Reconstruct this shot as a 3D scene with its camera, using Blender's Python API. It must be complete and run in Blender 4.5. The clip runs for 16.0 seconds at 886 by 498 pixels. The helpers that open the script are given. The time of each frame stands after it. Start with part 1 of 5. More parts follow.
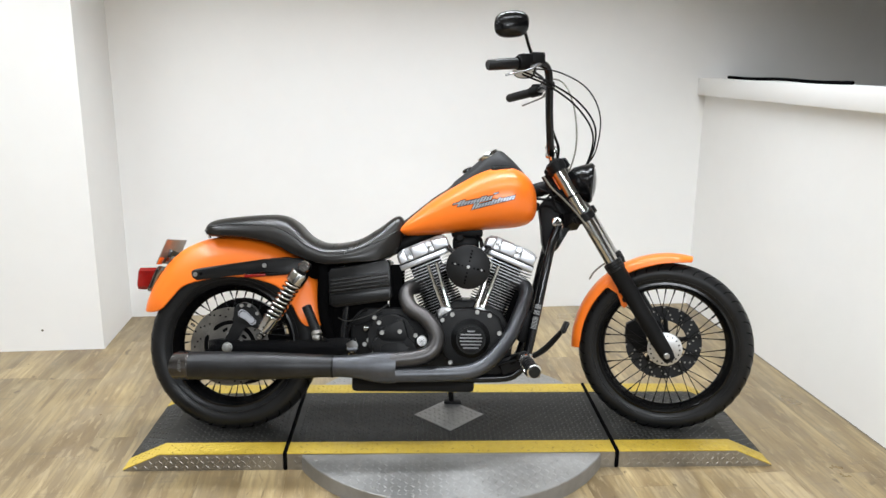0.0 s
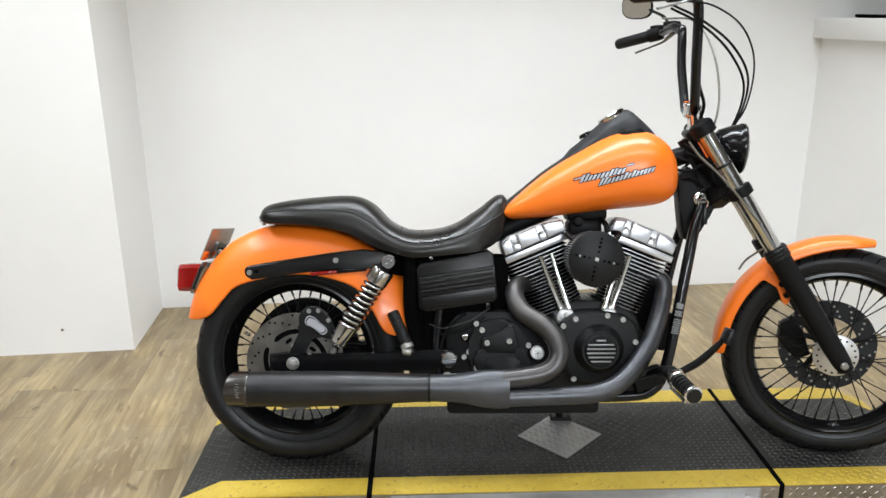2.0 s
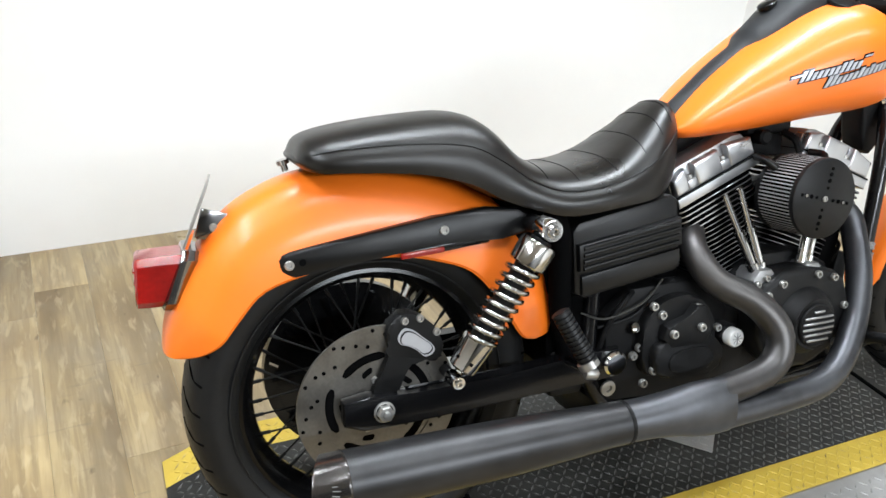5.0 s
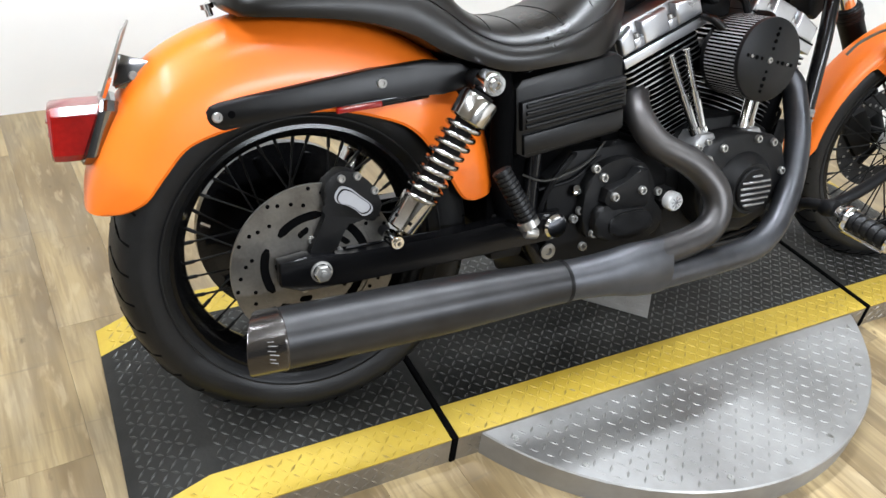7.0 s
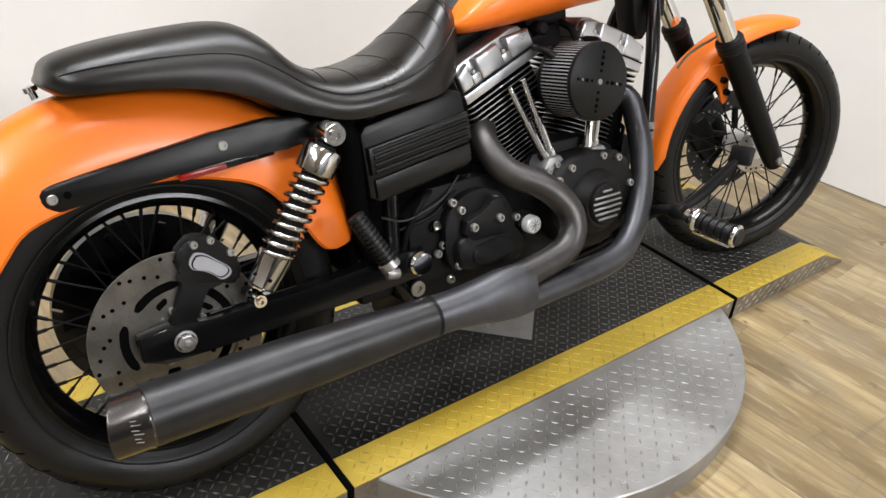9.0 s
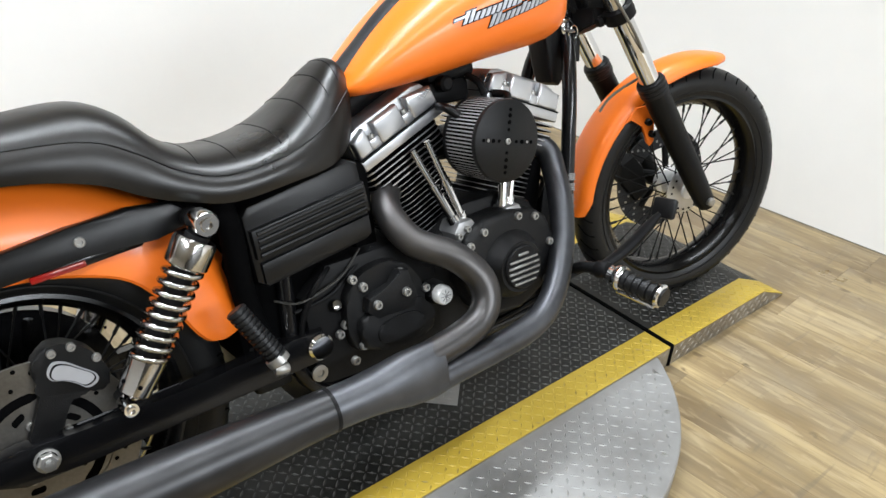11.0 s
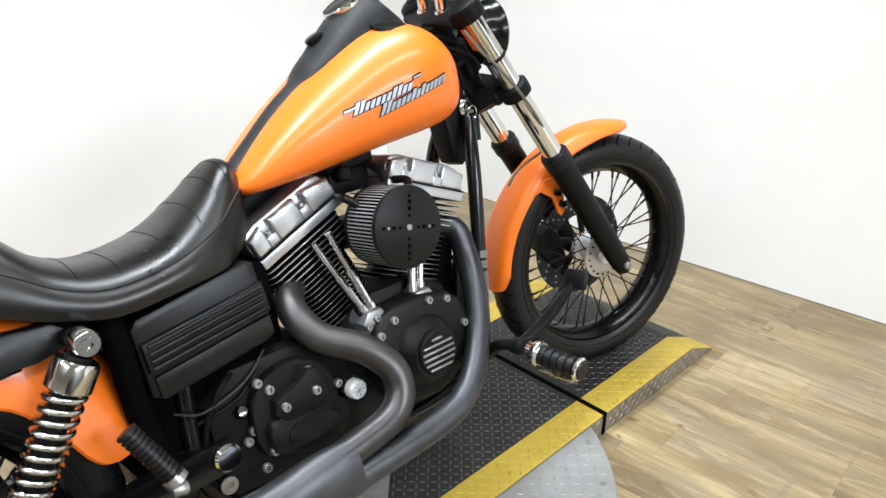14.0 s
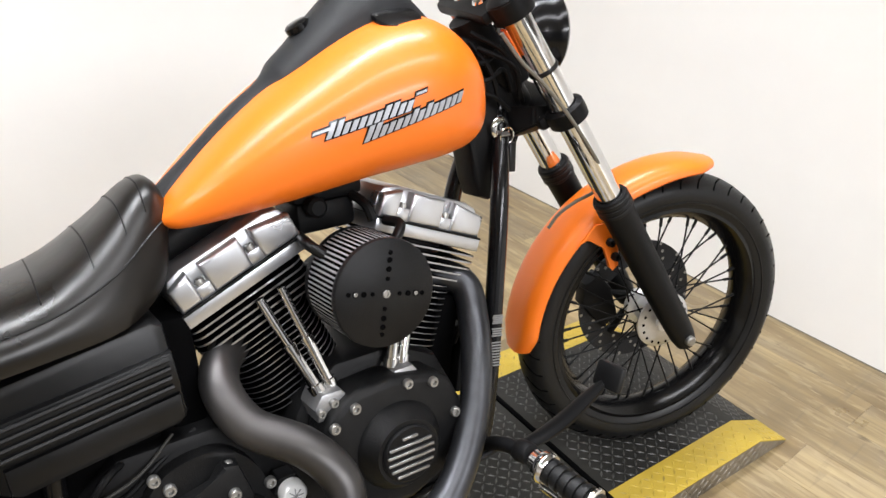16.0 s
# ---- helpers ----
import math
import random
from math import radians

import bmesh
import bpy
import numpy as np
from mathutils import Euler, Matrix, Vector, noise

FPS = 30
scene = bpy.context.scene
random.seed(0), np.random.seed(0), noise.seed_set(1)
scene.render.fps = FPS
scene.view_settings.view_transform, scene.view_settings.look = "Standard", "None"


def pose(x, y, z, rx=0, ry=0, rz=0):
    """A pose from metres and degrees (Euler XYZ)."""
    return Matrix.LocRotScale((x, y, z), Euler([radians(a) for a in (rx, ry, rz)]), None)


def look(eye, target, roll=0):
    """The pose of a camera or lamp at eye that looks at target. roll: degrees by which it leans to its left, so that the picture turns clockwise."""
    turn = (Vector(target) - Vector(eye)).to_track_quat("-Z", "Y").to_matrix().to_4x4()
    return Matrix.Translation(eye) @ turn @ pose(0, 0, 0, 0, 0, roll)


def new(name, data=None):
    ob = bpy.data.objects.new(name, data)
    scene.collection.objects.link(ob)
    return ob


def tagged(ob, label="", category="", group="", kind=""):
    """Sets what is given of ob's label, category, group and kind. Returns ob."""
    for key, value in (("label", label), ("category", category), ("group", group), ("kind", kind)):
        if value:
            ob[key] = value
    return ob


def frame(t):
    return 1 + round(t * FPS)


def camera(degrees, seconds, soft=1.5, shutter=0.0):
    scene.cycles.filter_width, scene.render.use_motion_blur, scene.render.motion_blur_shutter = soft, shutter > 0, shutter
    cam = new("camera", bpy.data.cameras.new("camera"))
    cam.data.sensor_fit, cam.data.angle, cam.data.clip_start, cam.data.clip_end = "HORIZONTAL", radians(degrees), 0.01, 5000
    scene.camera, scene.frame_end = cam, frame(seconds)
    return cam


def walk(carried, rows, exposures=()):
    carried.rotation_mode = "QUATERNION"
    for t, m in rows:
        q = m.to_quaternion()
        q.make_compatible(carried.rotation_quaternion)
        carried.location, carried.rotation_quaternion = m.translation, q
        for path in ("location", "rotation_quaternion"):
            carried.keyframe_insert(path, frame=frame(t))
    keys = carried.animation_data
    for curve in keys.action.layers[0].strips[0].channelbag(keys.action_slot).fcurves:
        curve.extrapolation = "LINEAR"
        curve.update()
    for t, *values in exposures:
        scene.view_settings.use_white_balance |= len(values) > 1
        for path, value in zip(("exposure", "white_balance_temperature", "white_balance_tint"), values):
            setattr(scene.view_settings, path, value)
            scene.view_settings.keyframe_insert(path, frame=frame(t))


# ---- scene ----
from mathutils.bvhtree import BVHTree

cam = camera(60.0, 16.0)
PATH = [
    (0, (-0.527, -3.116, 1.452), (-0.301, -1.187, 0.975), 0.7),
    (0.5, (-0.544, -3.081, 1.453), (-0.253, -1.165, 0.961), -0.1),
    (1, (-0.621, -2.985, 1.424), (-0.229, -1.09, 0.919), -2.7),
    (1.5, (-0.671, -2.806, 1.4), (-0.252, -0.937, 0.825), -1.0),
    (2, (-0.768, -2.492, 1.392), (-0.575, -0.587, 0.813), -0.5),
    (2.5, (-0.944, -2.231, 1.373), (-0.612, -0.368, 0.724), -0.6),
    (3, (-1.107, -1.963, 1.343), (-0.666, -0.149, 0.625), 0.4),
    (3.2, (-1.142, -1.824, 1.348), (-0.735, 0.008, 0.656), -2.1),
    (5.3, (-1.461, -1.309, 1.268), (-0.548, 0.161, 0.264), 5.2),
    (5.5, (-1.461, -1.304, 1.256), (-0.543, 0.126, 0.202), 5.4),
    (6, (-1.459, -1.306, 1.228), (-0.547, 0.065, 0.093), 6.9),
    (6.5, (-1.445, -1.322, 1.216), (-0.521, 0.026, 0.064), 7.4),
    (7, (-1.433, -1.332, 1.216), (-0.49, 0.004, 0.064), 7.6),
    (7.5, (-1.414, -1.343, 1.217), (-0.414, -0.046, 0.07), 6.6),
    (8, (-1.392, -1.355, 1.222), (-0.324, -0.085, 0.106), 5.9),
    (8.5, (-1.38, -1.375, 1.223), (-0.282, -0.113, 0.126), 4.8),
    (9, (-1.367, -1.397, 1.233), (-0.216, -0.134, 0.193), 3.8),
    (9.2, (-1.366, -1.409, 1.229), (-0.189, -0.157, 0.207), 3.1),
    (11.3, (-1.139, -1.354, 1.299), (0.09, -0.149, 0.28), 2.7),
    (11.5, (-1.124, -1.369, 1.29), (0.122, -0.157, 0.3), 2.0),
    (12, (-1.101, -1.382, 1.297), (0.165, -0.17, 0.335), 0.3),
    (12.5, (-1.097, -1.384, 1.297), (0.177, -0.177, 0.338), 0.2),
    (13, (-1.091, -1.388, 1.298), (0.196, -0.183, 0.355), 0.0),
    (13.5, (-1.08, -1.387, 1.309), (0.246, -0.198, 0.399), -0.1),
    (14, (-1.079, -1.391, 1.32), (0.278, -0.205, 0.454), -0.0),
    (14.5, (-1.072, -1.381, 1.335), (0.287, -0.174, 0.499), 0.1),
    (15, (-1.007, -1.366, 1.323), (0.319, -0.138, 0.465), -1.2),
    (15.5, (-0.858, -1.361, 1.33), (0.381, -0.051, 0.465), 2.2),
    (16, (-0.683, -1.205, 1.312), (0.491, 0.098, 0.35), 4.1),
]
walk(cam, [(t, look(eye, target, roll)) for t, eye, target, roll in PATH], exposures=[(0.0, -0.14, 6550, 11), (1.5, -0.2, 6550, 11), (2.5, -0.14, 6550, 10), (3.0, -0.1, 6550, 10), (5.5, 0.17, 6450, 10), (6.5, 0.18, 6450, 11), (7.0, 0.17, 6400, 12), (7.5, 0.08, 6450, 13), (8.0, -0.02, 6550, 14), (8.5, -0.1, 6700, 15), (9.0, -0.19, 6900, 15), (11.5, 0.06, 6400, 10), (12.0, 0.12, 6350, 10), (14.5, 0.1, 6500, 11), (15.0, 0.06, 6600, 12), (15.5, 0.08, 6700, 13), (16.0, 0.04, 6800, 15)])

# ---- light ----
world = bpy.data.worlds.new("showroom_world")
world.use_nodes = True
world.node_tree.nodes["Background"].inputs[0].default_value = (1.0, 0.98, 0.97, 1)
world.node_tree.nodes["Background"].inputs[1].default_value = 0.1
scene.world = world
scene.view_settings.exposure = 0.0


def area_lamp(name, eye, target, sx, sy, power, colour, cut):
    data = bpy.data.lights.new(name, "AREA")
    data.shape, data.size, data.size_y, data.energy, data.color = "RECTANGLE", sx, sy, power, colour
    data.spread = radians(cut)  # louvred fittings
    ob = new(name, data)
    ob.matrix_world = look(eye, target)
    return ob


# tube lamps under the ceiling, running parallel to the back wall, and one fill row across
COOL = (0.872, 0.94, 1.0)
# the row across has no known source, added to brighten the left floor
for lx, ly, lw, ll, pw, cut in ((-0.1, 0.05, 2.8, 0.16, 50, 120), (-0.1, -1.35, 2.5, 0.16, 30, 150), (-0.1, -4.7, 2.8, 0.3, 360, 165), (-2.4, -0.7, 0.16, 2.2, 46, 150)):
    area_lamp("tube_and_fill", (lx, ly, 2.66), (lx, ly + 0.001, 0), lw, ll, pw, COOL, cut)

# ---- helpers for building ----


def part(name, bm, material, parent=None, label="", sharp=38, m=None):
    """One mesh object from a bmesh, under its thing or part."""
    bmesh.ops.remove_doubles(bm, verts=bm.verts, dist=1e-6)
    bmesh.ops.recalc_face_normals(bm, faces=bm.faces)
    lim = radians(sharp)
    for f in bm.faces:
        f.smooth = True
    for e in bm.edges:
        if len(e.link_faces) == 2 and e.calc_face_angle(0) > lim:
            e.smooth = False
    me = bpy.data.meshes.new(name)
    bm.to_mesh(me)
    bm.free()
    me.materials.append(material)
    ob = new(name, me)
    if parent is not None:
        ob.parent = parent
    if m is not None:
        ob.matrix_basis = m
    if label:
        ob["label"] = label
    return ob


def basis(axis):
    """Two unit vectors square to an axis."""
    a = Vector(axis).normalized()
    ref = Vector((0, 0, 1)) if abs(a.z) < 0.9 else Vector((1, 0, 0))
    u = a.cross(ref).normalized()
    return a, u, a.cross(u).normalized()


def lathe(bm, prof, origin, axis, seg=32, cap=True):
    """Revolve (radius, along) pairs about an axis; closes radius 0 ends."""
    a, u, v = basis(axis)
    o = Vector(origin)
    rings = []
    for r, h in prof:
        if r < 1e-6:
            rings.append([bm.verts.new(o + a * h)])
        else:
            rings.append([bm.verts.new(o + a * h + (u * math.cos(2 * math.pi * i / seg) + v * math.sin(2 * math.pi * i / seg)) * r) for i in range(seg)])
    for p, q in zip(rings, rings[1:]):
        for i in range(seg):
            j = (i + 1) % seg
            if len(p) == 1 and len(q) == 1:
                continue
            if len(p) == 1:
                bm.faces.new((p[0], q[i], q[j]))
            elif len(q) == 1:
                bm.faces.new((p[i], p[j], q[0]))
            else:
                bm.faces.new((p[i], p[j], q[j], q[i]))
    if cap:
        for ring in (rings[0], rings[-1]):
            if len(ring) > 2:
                bm.faces.new(ring)
    return bm


def smooth_line(pts, n=6):
    """Catmull-Rom through points (of any dimension)."""
    pts = [np.array(p, float) for p in pts]
    p = [2 * pts[0] - pts[1]] + pts + [2 * pts[-1] - pts[-2]]
    out = []
    for i in range(1, len(p) - 2):
        for k in range(n):
            t = k / n
            out.append(0.5 * (2 * p[i] + (p[i + 1] - p[i - 1]) * t + (2 * p[i - 1] - 5 * p[i] + 4 * p[i + 1] - p[i + 2]) * t * t + (3 * p[i] - p[i - 1] - 3 * p[i + 1] + p[i + 2]) * t ** 3))
    out.append(pts[-1])
    return out


def tube(bm, pts, r, seg=12, n=6, cap=True, flat=1.0):
    """A swept tube; points may carry a radius as a fourth number."""
    line = smooth_line([(*p[:3], p[3] if len(p) > 3 else r) for p in pts], n) if n > 1 else [np.array((*p[:3], p[3] if len(p) > 3 else r), float) for p in pts]
    c = [Vector(p[:3]) for p in line]
    d = [(c[min(i + 1, len(c) - 1)] - c[max(i - 1, 0)]).normalized() for i in range(len(c))]
    _, u, v = basis(d[0])
    rings = []
    for i, p in enumerate(c):
        if i:
            u = d[i - 1].rotation_difference(d[i]) @ u
        v = d[i].cross(u).normalized()
        rr = max(line[i][3], 1e-4)
        rings.append([bm.verts.new(p + (u * math.cos(2 * math.pi * k / seg) + v * math.sin(2 * math.pi * k / seg) * flat) * rr) for k in range(seg)])
    for p, q in zip(rings, rings[1:]):
        for k in range(seg):
            bm.faces.new((p[k], p[(k + 1) % seg], q[(k + 1) % seg], q[k]))
    if cap:
        bm.faces.new(rings[0])
        bm.faces.new(rings[-1])
    return bm


def box(bm, c, s, rot=None, bevel=0.0, segs=2):
    """A bevelled box: centre, size, optional 3x3 turn."""
    made = bmesh.ops.create_cube(bm, size=1.0)["verts"]
    m = Matrix.Translation(c) @ (rot.to_4x4() if rot is not None else Matrix()) @ Matrix.Diagonal((*s, 1))
    bmesh.ops.transform(bm, matrix=m, verts=made)
    if bevel:
        edges = list({e for v in made for e in v.link_edges})
        bmesh.ops.bevel(bm, geom=edges, offset=bevel, segments=segs, profile=0.5, affect="EDGES")
    return bm


def turn(axis, deg):
    return Matrix.Rotation(radians(deg), 3, axis)


def loft(bm, rings, closed=True, caps=True):
    vs = [[bm.verts.new(p) for p in ring] for ring in rings]
    n = len(vs[0])
    for p, q in zip(vs, vs[1:]):
        for k in range(n if closed else n - 1):
            bm.faces.new((p[k], p[(k + 1) % n], q[(k + 1) % n], q[k]))
    if caps and closed:
        bm.faces.new(vs[0])
        bm.faces.new(vs[-1])
    return bm


def slab(bm, outline, y0, y1, bevel=0.0, segs=2, place=None):
    """An outline in x and z, drawn out from y0 to y1."""
    a = [bm.verts.new((x, y0, z)) for x, z in outline]
    b = [bm.verts.new((x, y1, z)) for x, z in outline]
    n = len(a)
    faces = [bm.faces.new(a), bm.faces.new(b[::-1])]
    for k in range(n):
        faces.append(bm.faces.new((a[k], b[k], b[(k + 1) % n], a[(k + 1) % n])))
    if bevel:
        edges = [e for e in {e for v in a + b for e in v.link_edges} if (e.verts[0] in a) == (e.verts[1] in a)]
        bmesh.ops.bevel(bm, geom=edges, offset=bevel, segments=segs, profile=0.5, affect="EDGES")
    if place is not None:
        bmesh.ops.transform(bm, matrix=place, verts=bm.verts)
    return bm


def bolts(parent, spots, axis, r=0.008, h=0.006, mat=None, name="bolt"):
    """Bolts that share one mesh, each an object of its own."""
    first = None
    for p in spots:
        if first is None:
            first = part(name, bolt(bmesh.new(), (0, 0, 0), axis, r, h), mat or DIRTY_STEEL, parent, m=Matrix.Translation(p))
        else:
            ob = new(name, first.data)
            ob.parent, ob.matrix_basis = parent, Matrix.Translation(p)


def bolt(bm, p, axis, r=0.008, h=0.006, socket=True):
    """A round-headed socket bolt standing on p."""
    prof = [(r, 0), (r, h * 0.7), (r * 0.85, h)] + ([(r * 0.5, h), (r * 0.45, h * 0.4), (0, h * 0.4)] if socket else [(0, h * 1.1)])
    return lathe(bm, prof, p, axis, 12, cap=False)

def rounded(pts, n=5):
    """A closed smooth outline through points."""
    k = len(pts)
    line = smooth_line([pts[-2], pts[-1]] + list(pts) + [pts[0], pts[1]], n)
    return [tuple(p) for p in line[2 * n:2 * n + k * n]]


# ---- materials ----


def material(name, colour, rough=0.5, metal=0.0, vary=0.12, scale=8.0, bump=0.0, bump_scale=120.0, coat=0.0, rough_vary=0.12, stretch=(1, 1, 1), second=None, mix_scale=3.0, spec=0.5):
    """A node material: base colour with cloudy and fine variation, uneven gloss, fine relief."""
    mt = bpy.data.materials.new(name)
    mt.use_nodes = True
    nt = mt.node_tree
    bsdf = nt.nodes["Principled BSDF"]
    bsdf.inputs["Metallic"].default_value = metal
    bsdf.inputs["Coat Weight"].default_value = coat
    bsdf.inputs["Coat Roughness"].default_value = 0.06
    bsdf.inputs["Specular IOR Level"].default_value = spec
    co = nt.nodes.new("ShaderNodeTexCoord")
    mp = nt.nodes.new("ShaderNodeMapping")
    mp.inputs["Scale"].default_value = stretch
    nt.links.new(co.outputs["Object"], mp.inputs["Vector"])

    def noise_node(s, detail=4.0):
        n = nt.nodes.new("ShaderNodeTexNoise")
        n.inputs["Scale"].default_value, n.inputs["Detail"].default_value = s, detail
        nt.links.new(mp.outputs[0], n.inputs["Vector"])
        return n

    n1, n2 = noise_node(scale), noise_node(scale * 9, 2.0)
    add = nt.nodes.new("ShaderNodeMath")
    add.operation = "MULTIPLY_ADD"
    add.inputs[1].default_value = 0.35
    nt.links.new(n2.outputs[0], add.inputs[0])
    nt.links.new(n1.outputs[0], add.inputs[2])
    rng = nt.nodes.new("ShaderNodeMapRange")
    rng.inputs[1].default_value, rng.inputs[2].default_value = 0.35, 1.0
    nt.links.new(add.outputs[0], rng.inputs[0])
    mixc = nt.nodes.new("ShaderNodeMix")
    mixc.data_type = "RGBA"
    c = Vector(colour)
    lo, hi = c * (1 - vary), c * (1 + vary)
    if second is not None:
        hi = Vector(second)
    mixc.inputs[6].default_value, mixc.inputs[7].default_value = (*lo, 1), (*hi, 1)
    nt.links.new(rng.outputs[0], mixc.inputs[0])
    nt.links.new(mixc.outputs[2], bsdf.inputs["Base Color"])
    rr = nt.nodes.new("ShaderNodeMapRange")
    rr.inputs[1].default_value, rr.inputs[2].default_value = 0.3, 0.7
    rr.inputs[3].default_value, rr.inputs[4].default_value = max(0.02, rough * (1 - rough_vary)), min(1, rough * (1 + rough_vary))
    nt.links.new(n1.outputs[0], rr.inputs[0])
    nt.links.new(rr.outputs[0], bsdf.inputs["Roughness"])
    if bump:
        n3 = noise_node(bump_scale, 3.0)
        bp = nt.nodes.new("ShaderNodeBump")
        bp.inputs["Strength"].default_value, bp.inputs["Distance"].default_value = bump, 0.002
        nt.links.new(n3.outputs[0], bp.inputs["Height"])
        nt.links.new(bp.outputs[0], bsdf.inputs["Normal"])
    return mt


def plank_material():
    """Vinyl wood planks: soft cloudy figure and fine grain along y, a tint of its own for each plank, scuffs that run across."""
    mt = bpy.data.materials.new("vinyl_plank")
    mt.use_nodes = True
    nt = mt.node_tree
    bsdf = nt.nodes["Principled BSDF"]
    node = nt.nodes.new
    info, co, mp, geo = node("ShaderNodeObjectInfo"), node("ShaderNodeTexCoord"), node("ShaderNodeMapping"), node("ShaderNodeNewGeometry")
    mul = node("ShaderNodeMath")
    mul.operation = "MULTIPLY"
    mul.inputs[1].default_value = 37.0
    nt.links.new(info.outputs["Random"], mul.inputs[0])
    nt.links.new(co.outputs["Object"], mp.inputs["Vector"])
    nt.links.new(mul.outputs[0], mp.inputs["Location"])

    def cloud(source, stretch, scale, detail, lo, hi, out_hi=1.0, distort=0.0):
        """Noise cut to a range from 0 to out_hi."""
        m2, n, g = node("ShaderNodeMapping"), node("ShaderNodeTexNoise"), node("ShaderNodeMapRange")
        m2.inputs["Scale"].default_value = stretch
        n.inputs["Scale"].default_value, n.inputs["Detail"].default_value, n.inputs["Distortion"].default_value = scale, detail, distort
        g.inputs[1].default_value, g.inputs[2].default_value, g.inputs[4].default_value = lo, hi, out_hi
        nt.links.new(source, m2.inputs["Vector"])
        nt.links.new(m2.outputs[0], n.inputs["Vector"])
        nt.links.new(n.outputs[0], g.inputs[0])
        return g.outputs[0]

    def blend(factor, under, colour):
        m = node("ShaderNodeMix")
        m.data_type = "RGBA"
        m.inputs[7].default_value = (*colour, 1)
        nt.links.new(factor, m.inputs[0])
        if isinstance(under, tuple):
            m.inputs[6].default_value = (*under, 1)
        else:
            nt.links.new(under, m.inputs[6])
        return m.outputs[2]

    own = mp.outputs[0]
    c = blend(cloud(own, (5.0, 1.0, 5.0), 1.6, 5.0, 0.36, 0.66), (0.42, 0.318, 0.163), (0.155, 0.103, 0.046))
    c = blend(cloud(own, (16.0, 0.9, 16.0), 2.2, 5.0, 0.42, 0.68, 0.62), c, (0.185, 0.130, 0.066))
    c = blend(cloud(own, (3.0, 1.6, 3.0), 2.4, 3.0, 0.50, 0.70, 0.45), c, (0.25, 0.21, 0.15))
    c = blend(cloud(own, (7.0, 3.0, 7.0), 2.6, 4.0, 0.66, 0.74, 0.8, 0.8), c, (0.085, 0.055, 0.026))
    c = blend(cloud(own, (26.0, 1.3, 26.0), 3.4, 6.0, 0.47, 0.62, 0.45), c, (0.17, 0.120, 0.062))
    c = blend(cloud(own, (11.0, 2.2, 11.0), 4.2, 6.0, 0.54, 0.66, 0.42, 0.5), c, (0.46, 0.365, 0.215))
    place = geo.outputs["Position"]
    c = blend(cloud(place, (1, 1, 1), 2.3, 7.0, 0.50, 0.74, 0.4, 0.6), c, (0.20, 0.165, 0.115))
    c = blend(cloud(place, (1.4, 9.0, 1.0), 3.0, 5.0, 0.62, 0.74, 0.4, 1.2), c, (0.13, 0.105, 0.072))
    hue, rg = node("ShaderNodeHueSaturation"), node("ShaderNodeMapRange")
    rg.inputs[3].default_value, rg.inputs[4].default_value = 0.80, 1.10
    nt.links.new(info.outputs["Random"], rg.inputs[0])
    nt.links.new(rg.outputs[0], hue.inputs["Value"])
    nt.links.new(c, hue.inputs["Color"])
    nt.links.new(hue.outputs[0], bsdf.inputs["Base Color"])
    gl = node("ShaderNodeMapRange")
    gl.inputs[3].default_value, gl.inputs[4].default_value = 0.26, 0.44
    nt.links.new(cloud(place, (1, 1, 1), 3.4, 5.0, 0.3, 0.7), gl.inputs[0])
    nt.links.new(gl.outputs[0], bsdf.inputs["Roughness"])
    bp = node("ShaderNodeBump")
    bp.inputs["Strength"].default_value, bp.inputs["Distance"].default_value = 0.05, 0.002
    nt.links.new(cloud(own, (16.0, 1.0, 16.0), 9.0, 3.0, 0.3, 0.7), bp.inputs["Height"])
    nt.links.new(bp.outputs[0], bsdf.inputs["Normal"])
    return mt


WALL = material("painted_wall", (0.86, 0.855, 0.84), 0.6, 0, 0.025, 1.3, 0.05, 220)
CEIL = material("ceiling_tile", (0.55, 0.54, 0.52), 0.8, 0, 0.04, 2)
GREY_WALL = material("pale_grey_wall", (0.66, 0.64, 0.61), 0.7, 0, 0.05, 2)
# dark colour stands for missing light, so that glossy parts reflect dark
DIM_WALL = material("dimmed_wall", (0.07, 0.068, 0.065), 0.7, 0, 0.08, 2)
PLANK = plank_material()
SUBFLOOR = material("subfloor", (0.06, 0.05, 0.04), 0.9, 0, 0.1)
DARK_PLATE = material("black_painted_plate", (0.0065, 0.0066, 0.0065), 0.42, 0, 0.35, 2.6, 0.3, 160, second=(0.042, 0.041, 0.037), rough_vary=0.4, spec=0.12)
WORN_PLATE = material("scuffed_black_tread", (0.034, 0.034, 0.0335), 0.36, 0.35, 0.4, 2.6, 0.1, 200, second=(0.10, 0.099, 0.094), rough_vary=0.3, spec=0.35)
YELLOW = material("yellow_safety_paint", (0.42, 0.285, 0.028), 0.48, 0, 0.15, 4, 0.15, 200, rough_vary=0.3, second=(0.54, 0.385, 0.05))
CHIPPED = material("chipped_yellow_tread", (0.42, 0.285, 0.028), 0.48, 0, 0.15, 4, 0.1, 200, second=(0.54, 0.385, 0.05))
nt_ = CHIPPED.node_tree
geo_, cut_, mx_ = nt_.nodes.new("ShaderNodeNewGeometry"), nt_.nodes.new("ShaderNodeMapRange"), nt_.nodes.new("ShaderNodeMix")
mx_.data_type = "RGBA"
cut_.inputs[1].default_value, cut_.inputs[2].default_value, cut_.inputs[4].default_value = 0.74, 1.0, 0.6
mx_.inputs[7].default_value = (0.03, 0.028, 0.02, 1)
nt_.links.new(geo_.outputs["Random Per Island"], cut_.inputs[0])
nt_.links.new(cut_.outputs[0], mx_.inputs[0])
